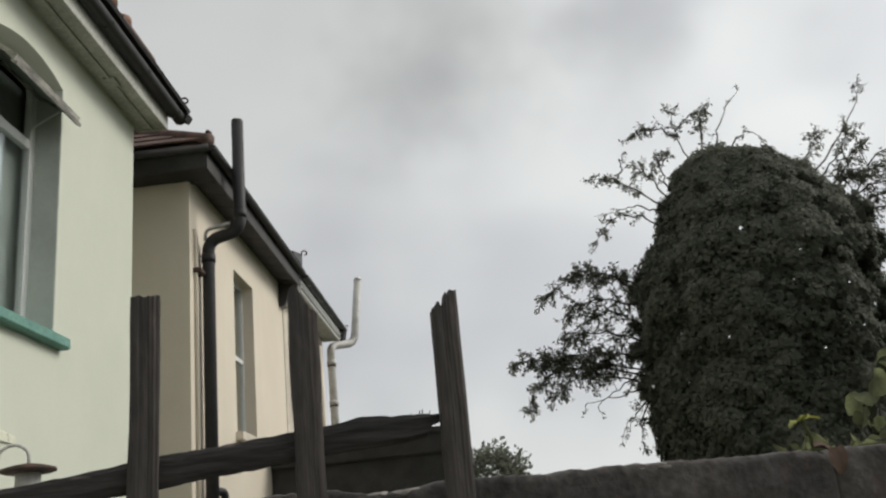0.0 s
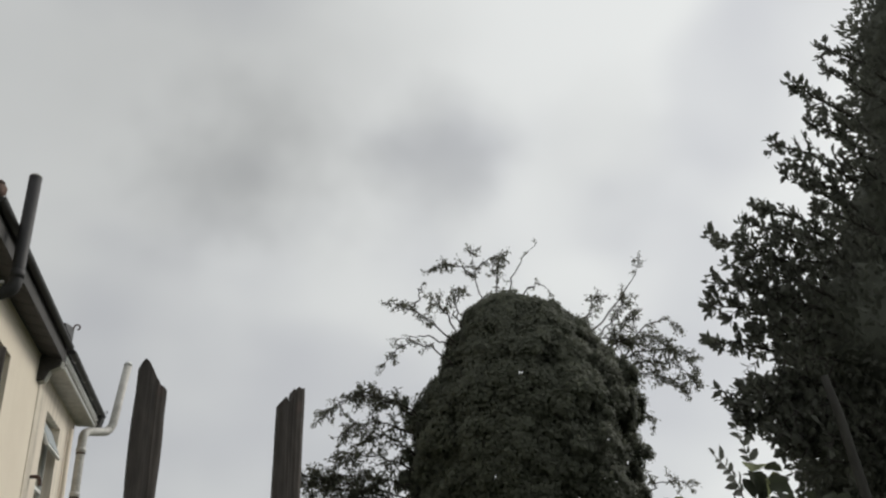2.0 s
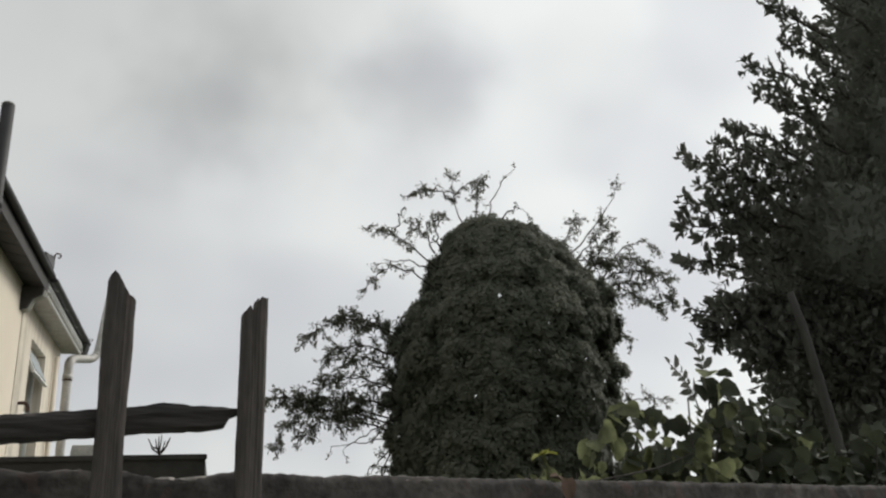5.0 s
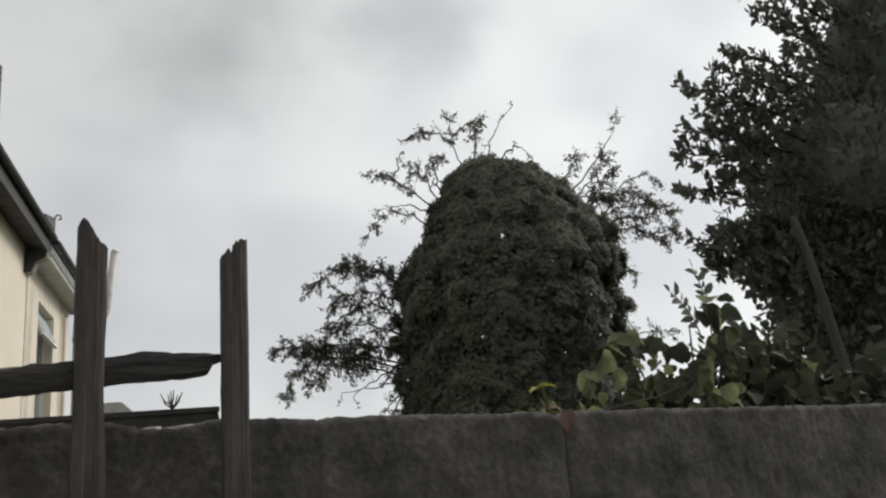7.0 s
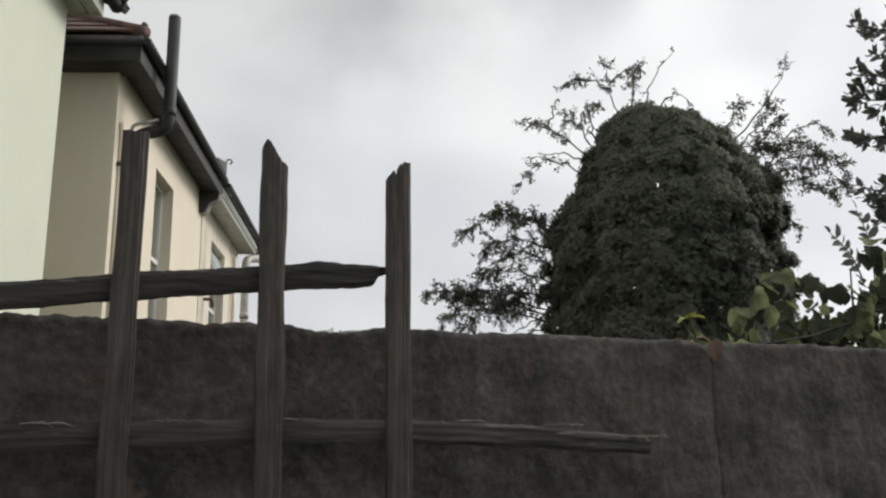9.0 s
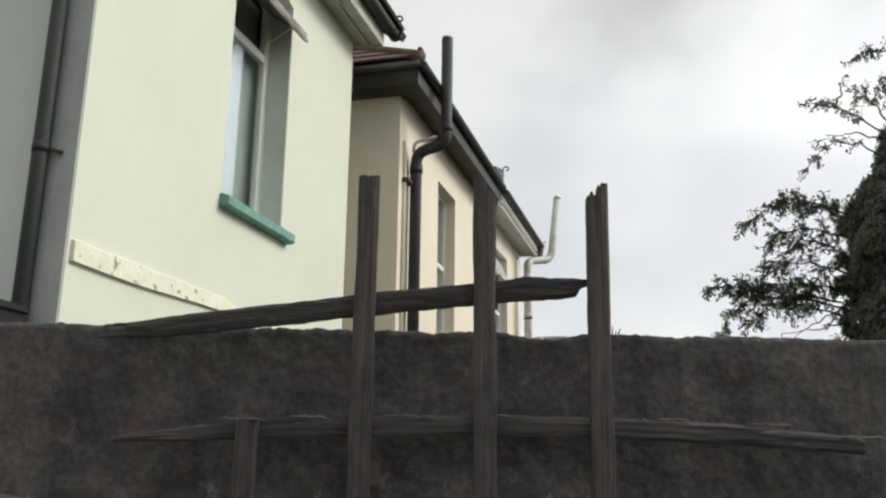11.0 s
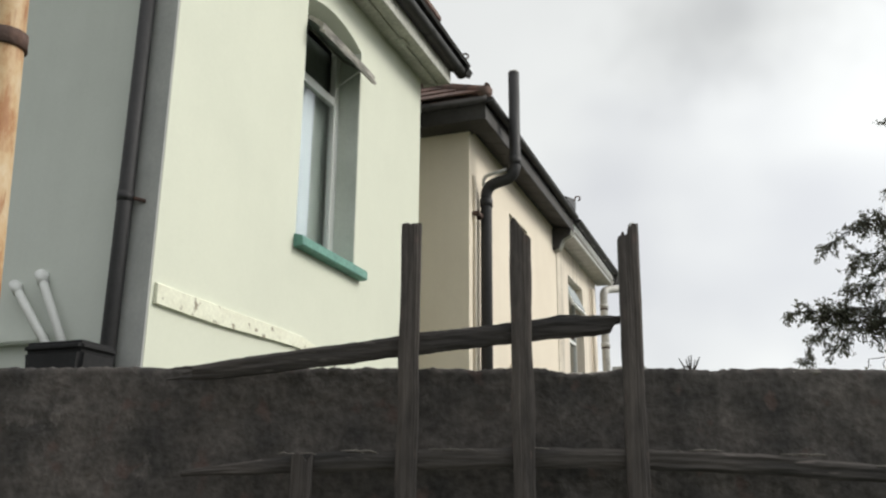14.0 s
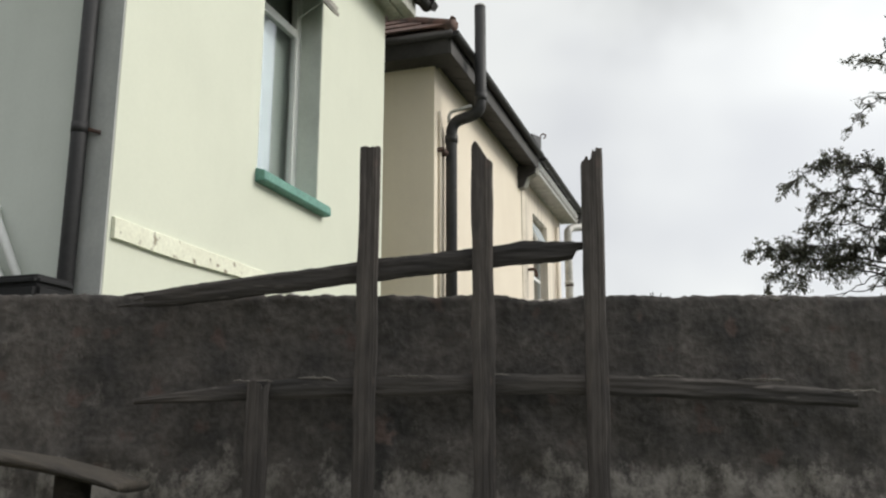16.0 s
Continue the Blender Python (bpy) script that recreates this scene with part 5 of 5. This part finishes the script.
def glossy_tree():
    rng = np.random.default_rng(21)
    t = thing("glossy_tree", "tall dark evergreen tree with glossy oval leaves", "tree")
    part("trunk", tube([(3.49, 4.36, 0), (3.41, 4.36, 1.6), (3.34, 4.36, 2.20), (3.265, 4.36, 2.84), (3.235, 4.38, 3.08)], [0.052, 0.038, 0.030, 0.026, 0.022], 10, wobble=0.15), BARK_PALE, t, "grey slender trunk", True)
    blobs = [((4.85, 5.2, 3.2), (1.10, 0.72, 1.0)), ((4.52, 5.1, 3.60), (0.92, 0.70, 0.72)), ((5.20, 5.2, 4.45), (0.98, 0.75, 0.85)), ((5.75, 5.2, 5.7), (0.95, 0.8, 0.9)),
             ((5.9, 5.3, 6.6), (0.8, 0.7, 0.8)), ((4.95, 5.25, 2.2), (1.35, 0.75, 0.8)), ((6.0, 5.4, 4.2), (1.2, 0.8, 1.6)), ((6.0, 5.4, 2.4), (1.3, 0.8, 1.2)), ((4.12, 5.1, 2.92), (0.62, 0.50, 0.52)), ((4.20, 5.1, 2.35), (0.75, 0.50, 0.50))]
    # solid blobs coloured as the shade within the crown, no real part of it
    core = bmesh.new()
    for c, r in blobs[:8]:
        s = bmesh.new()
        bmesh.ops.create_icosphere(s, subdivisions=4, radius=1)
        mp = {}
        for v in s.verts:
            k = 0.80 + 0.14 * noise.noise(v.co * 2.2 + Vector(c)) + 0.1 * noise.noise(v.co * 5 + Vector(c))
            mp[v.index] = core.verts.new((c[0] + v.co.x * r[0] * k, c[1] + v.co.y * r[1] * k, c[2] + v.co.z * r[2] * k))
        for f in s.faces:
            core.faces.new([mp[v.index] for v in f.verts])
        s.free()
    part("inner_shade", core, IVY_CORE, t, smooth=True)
    pts, dirs = [], []
    for c, r in blobs:
        n = int(9500 * r[0] * r[2])
        d = rng.normal(size=(n, 3))
        d /= np.linalg.norm(d, axis=1, keepdims=True)
        k = rng.uniform(0.76, 1.04, (n, 1))
        for q, w in zip(d, k):
            b = 1 + 0.20 * noise.noise(Vector(q) * 2.2 + Vector(c)) + 0.12 * noise.noise(Vector(q) * 6 + Vector(c))
            pts.append(np.array(c) + q * np.array(r) * w * b)
            dirs.append(q * 0.7 + rng.normal(size=3) * 0.5 + np.array((0, 0, 0.25)))
    # leafy sprays that reach out of the crown: x and z of each tip
    tips = ((3.52, 4.99), (3.76, 5.51), (3.42, 4.65), (3.29, 4.44), (3.14, 4.29), (2.80, 4.10), (2.79, 3.81), (2.70, 3.64), (2.76, 3.40), (2.75, 3.02), (3.00, 2.86), (3.17, 2.74),
            (3.05, 3.95), (3.00, 3.58), (3.06, 3.50), (3.12, 3.10), (3.34, 4.20), (3.62, 4.72), (3.86, 5.20), (4.05, 5.65), (3.30, 2.95), (3.22, 3.26), (2.78, 2.96), (2.86, 3.04), (2.92, 2.90), (3.05, 2.98), (3.10, 2.80), (2.98, 3.08), (3.30, 2.72), (2.84, 2.86), (2.95, 2.76), (3.06, 2.70), (3.18, 2.64), (3.36, 2.62), (3.20, 3.72), (3.45, 4.05), (3.75, 4.45),
            (4.00, 4.85), (4.05, 5.25), (3.05, 4.02), (2.95, 3.72), (3.45, 2.80), (4.10, 5.95), (3.15, 3.86))

    def leafy(line, n, size_up):
        """Leaves set alternately along a twig, pointing forward and up."""
        way = line[-1] - line[0]
        way = way / np.linalg.norm(way)
        across = np.cross(way, (0, 1, 0))
        for k in range(n):
            f = (k + 0.6) / n * (len(line) - 1)
            i = min(len(line) - 2, int(f))
            pts.append(line[i] + (line[i + 1] - line[i]) * (f - i))
            dirs.append(way * 0.75 + across * (0.75 if k % 2 else -0.75) + np.array((0, 0, size_up)) + rng.normal(size=3) * 0.28)
        pts.append(line[-1])
        dirs.append(way + rng.normal(size=3) * 0.15)

    for x, z in tips:
        lift = 0.16 if z > 4.2 else (0.02 if z > 3.3 else -0.12)
        a = np.array((x + rng.uniform(0.62, 0.85), 4.95, z - lift))
        b = np.array((x, 4.7 + rng.uniform(-0.1, 0.1), z))
        line = [np.array(p) for p in twig_line(a, b, 0.05, rng, 8, 0.05)]
        bm = tube(line, [0.014 - 0.011 * k / 8 for k in range(9)], 5)
        leafy(line, 15, 0.04)
        for k in range(1, 8):
            for side in (-1, 1):
                way = (b - a) / np.linalg.norm(b - a) * 0.8 + np.array((0.1, 0.3 * rng.normal(), side * 0.42 - 0.06)) + rng.normal(size=3) * 0.16
                twig = [line[k], line[k] + way * 0.09, line[k] + way * rng.uniform(0.13, 0.22) * (1.2 - k / 10)]
                tube(twig, [0.005, 0.004, 0.0025], 4, bm=bm)
                leafy(twig, 9, 0.04)
        part("spray", bm, BARK, t)
    leaf_cloud("crown", pts, dirs, 0.066, CAMELLIA, t, rng, slim=0.46, label="glossy dark oval leaves", oval=True)


glossy_tree()

# ---- plants along the top of the wall ----


def broad_leaf(rng, size, mat, name="leaf"):
    """One heart-shaped leaf with a folded midrib, wavy edge and drooping tip, base at the origin, tip along y."""
    bm = bmesh.new()
    prof = [0.0, 0.32, 0.46, 0.47, 0.42, 0.36, 0.27, 0.14, 0.0]
    n = len(prof)
    droop, cup, curl = rng.uniform(0.1, 0.6), rng.uniform(0.05, 0.35), rng.uniform(-0.25, 0.25)
    rows = []
    for k in range(n):
        f = k / (n - 1)
        y, z = f * size * math.cos(droop * f), -size * 0.5 * droop * f * f
        w = prof[k] * size
        back = -0.14 * size * (k == 1)
        row = []
        for sgn in (-1, -0.6, -0.25, 0, 0.25, 0.6, 1):
            wave = 0.035 * size * math.sin(k * 2.1 + sgn * 2.5) * abs(sgn)
            row.append(bm.verts.new((sgn * w * math.cos(curl), y + back * abs(sgn), z + cup * w * abs(sgn) ** 1.4 + sgn * w * math.sin(curl) + wave)))
        rows.append(row)
    for a, b in zip(rows, rows[1:]):
        for s in range(6):
            bm.faces.new((a[s], a[s + 1], b[s + 1], b[s]))
    bmesh.ops.remove_doubles(bm, verts=bm.verts, dist=0.0004)
    return mesh_of(name, bm, mat, True)


def wall_bush():
    rng = np.random.default_rng(31)
    t = thing("wall_bush", "light green broad-leaved bush growing behind the wall top", "bush", m=WALL_M)
    light = [broad_leaf(rng, s, BUSH_LEAF) for s in (0.038, 0.050, 0.034, 0.060, 0.028)]
    shaded = [broad_leaf(rng, s, BUSH_SHADE) for s in (0.042, 0.050, 0.036, 0.060, 0.030)]

    def top(u):
        return float(np.interp(u, [1.50, 1.55, 1.59, 1.68, 1.78, 1.92, 1.945, 2.0, 2.05, 2.09, 2.14, 2.30, 2.37, 2.47, 2.66, 2.77, 3.4],
                               [1.70, 1.775, 1.83, 1.89, 1.875, 1.885, 1.98, 2.00, 1.975, 1.94, 1.995, 2.015, 1.93, 1.84, 1.91, 1.98, 1.98]))

    def open_spot(u, v, z):
        """Gaps between the stems where the sky shows through."""
        u -= (v - 0.25) * 1.03
        return any(math.hypot(u - a, z - b) < r for a, b, r in ((2.074, 1.968, 0.034), (2.009, 1.88, 0.026), (1.884, 1.794, 0.020), (1.80, 1.83, 0.016), (1.93, 1.92, 0.022)))

    stems = bmesh.new()
    for k in range(34):
        u = rng.uniform(1.56, 3.2)
        z = top(u) - rng.uniform(0.02, 0.10)
        tube(twig_line((u + rng.normal() * 0.06, rng.uniform(0.3, 0.5), 1.2), (u, rng.uniform(0.25, 0.45), z), 0.0, rng, 5, 0.06), [0.006, 0.005, 0.005, 0.004, 0.003, 0.002], 5, bm=stems)
    tagged(part("stems", stems, BARK, t), kind="stuff")
    # inner leaves, the shade between them put into their dark colour
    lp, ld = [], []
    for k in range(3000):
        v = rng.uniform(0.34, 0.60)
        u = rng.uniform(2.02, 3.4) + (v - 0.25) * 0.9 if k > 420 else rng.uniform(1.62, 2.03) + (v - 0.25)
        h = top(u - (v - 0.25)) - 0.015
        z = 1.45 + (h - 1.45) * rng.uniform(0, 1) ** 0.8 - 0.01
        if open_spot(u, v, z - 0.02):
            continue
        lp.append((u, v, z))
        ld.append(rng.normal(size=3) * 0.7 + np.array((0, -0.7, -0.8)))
    leaf_cloud("inner_foliage", lp, ld, 0.062, BUSH_DARK, t, rng, slim=0.75, oval=True, label="inner leaves with shade put into their dark colour")

    def hang(mesh, u, v, z, rx, ry, rz):
        ob = new("leaf", mesh)
        ob.parent = t
        ob.matrix_local = pose(u, v, z, rx, ry, rz)

    # pale leaves over the bush's open end, shade-coloured ones over the dense end
    count = 0
    while count < 293:
        pale = count < 90
        near = count < 150
        v = rng.uniform(0.16, 0.26) if near else rng.uniform(0.20, 0.36)
        u = 1.56 + 0.50 * rng.uniform(0, 1) if near else 2.03 + 1.25 * rng.uniform(0, 1) ** 1.1
        z = 1.715 + (top(u) - 1.700) * rng.uniform(0.05, 1.02)
        u += v - 0.25
        if open_spot(u, v, z - 0.025):
            continue
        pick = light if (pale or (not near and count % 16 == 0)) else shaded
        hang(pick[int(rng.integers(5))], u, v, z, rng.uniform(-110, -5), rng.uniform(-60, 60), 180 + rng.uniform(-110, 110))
        count += 1
    # a raised group of large leaves, one long and arching
    for u, z, rx, rz, k in ((1.99, 2.015, -20, 120, 3), (2.02, 2.01, -8, 250, 1), (1.975, 1.995, -65, 170, 3), (2.005, 1.985, -80, 190, 3), (1.955, 1.975, -70, 150, 1), (2.03, 1.985, -60, 215, 2), (1.985, 1.955, -85, 180, 1)):
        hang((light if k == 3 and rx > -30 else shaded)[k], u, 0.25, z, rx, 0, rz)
    part("arching_stem", tube([(1.60, 0.24, 1.70), (1.552, 0.23, 1.745), (1.545, 0.22, 1.79), (1.565, 0.22, 1.825), (1.61, 0.23, 1.845)], [0.003, 0.0035, 0.004, 0.0035, 0.002], 6), BUSH_LEAF, t)
    part("creeper_stem", tube([(1.30, 0.12, 1.70), (1.48, 0.14, 1.715), (1.66, 0.15, 1.745), (1.80, 0.17, 1.785)], [0.0015, 0.0022, 0.0025, 0.0015], 6), BARK, t)


wall_bush()


def leafy_shoot():
    """A shoot with paired leaves that stands out against the sky."""
    rng = np.random.default_rng(35)
    t = thing("leafy_shoot", "upright shoot with paired dark oval leaves", "plant", m=WALL_M)
    lp, ld = [], []
    bm = bmesh.new()
    for tip, foot, pairs in (((2.035, 0.33, 2.118), (2.10, 0.36, 1.94), 7), ((1.935, 0.33, 2.046), (2.06, 0.36, 1.93), 6)):
        way = np.array(tip) - np.array(foot)
        line = [np.array(foot) + way * f + np.array((0.016 * math.sin(f * 3), 0, 0.01 * math.sin(f * 3))) for f in np.linspace(0, 1, pairs + 3)]
        tube(line, [0.0022 - 0.0012 * k / (pairs + 2) for k in range(pairs + 3)], 5, bm=bm)
        way = way / np.linalg.norm(way)
        across = np.cross(way, (0, 1, 0))
        for k in range(2, pairs + 2):
            for s in (-1, 1):
                lp.append(line[k])
                ld.append(across * s * 0.9 + way * 0.5 + np.array((0, rng.normal() * 0.25, 0.15)))
        lp.append(line[-1])
        ld.append(way)
    part("stem", bm, BARK, t)
    leaf_cloud("foliage", lp, ld, 0.038, CAMELLIA, t, rng, slim=0.50, oval=True, facing=np.tile((0.3, -1.0, 0.3), (len(lp), 1)))


leafy_shoot()


def small_plants():
    rng = np.random.default_rng(41)
    y = thing("yellow_seedling", "small seedling with yellow-green leaves on the wall top", "plant", m=WALL_M)
    part("stem", tube([(1.286, 0.07, 1.685), (1.283, 0.065, 1.72), (1.270, 0.06, 1.752)], 0.0032, 6), BUSH_LEAF, y)
    lm = broad_leaf(rng, 0.036, YELLOW_LEAF)
    for rx, rz in ((-6, 95), (14, 255), (4, 120)):
        ob = new("leaf", lm)
        ob.parent = y
        ob.matrix_local = pose(1.270, 0.06, 1.752, rx, 0, rz)
    d = thing("dead_leaf", "dry brown leaf hanging over the wall joint", "leaf", m=WALL_M)
    dm = broad_leaf(rng, 0.05, DEAD_LEAF, "blade")
    ob = part("blade", dm, DEAD_LEAF, d)
    ob.matrix_local = pose(1.262, -0.014, 1.697, -70, 0, 150) @ Matrix.Diagonal((0.6, 1, 1, 1))
    ob = part("blade", dm, DEAD_LEAF, d)
    ob.matrix_local = pose(1.250, 0.02, 1.703, -10, 10, 235) @ Matrix.Diagonal((0.55, 0.8, 1, 1))
    for u in (1.30, 1.335):
        w = thing("wall_weed", "low green weed rooted in the wall top", "plant", group="weeds on the wall", m=WALL_M)
        lp, ld = [], []
        for k in range(14):
            lp.append((u + rng.normal() * 0.014, 0.10 + rng.normal() * 0.03, 1.692 + abs(rng.normal()) * 0.012))
            ld.append((rng.normal(), rng.normal() * 0.6 - 0.2, 0.7))
        leaf_cloud("leaves", lp, ld, 0.038, BUSH_DARK if u < 1.25 else BUSH_LEAF, w, rng, slim=0.45)


small_plants()

# ---- distance ----


def far_tree(x, y, h, r, seed):
    rng = np.random.default_rng(seed)
    t = thing("distant_tree", "small rounded tree far behind the gardens", "tree", group="distant trees")
    part("trunk", tube([(x, y, 0), (x + 0.05, y, h - r)], [0.14, 0.08], 8), BARK, t)
    d = rng.normal(size=(2600, 3))
    d /= np.linalg.norm(d, axis=1, keepdims=True)
    k = rng.uniform(0.3, 1.0, (2600, 1)) ** 0.6
    bump = np.array([1 + 0.35 * noise.noise(Vector(q) * 2 + Vector((seed, 0, 0))) for q in d])[:, None]
    leaf_cloud("crown", np.array((x, y, h - r)) + d * r * k * bump, d + rng.normal(size=d.shape) * 0.6, 0.16, IVY, t, rng, slim=0.6)


far_tree(0.0, 25.0, 4.35, 1.0, 51)
far_tree(-1.0, 26.0, 3.6, 1.0, 52)


def far_house():
    h = thing("distant_house", "low dark-roofed house far behind the gardens", "house")
    part("wall", box(2.5, 9.0, 26.0, 31.0, 0, 2.5), BEIGE, h)
    part("roof", prism([(25.7, 2.4), (28.5, 3.55), (31.3, 2.4), (31.3, 2.3), (25.7, 2.3)], "x", 2.2, 9.3), ROOF_DARK, h)


far_house()
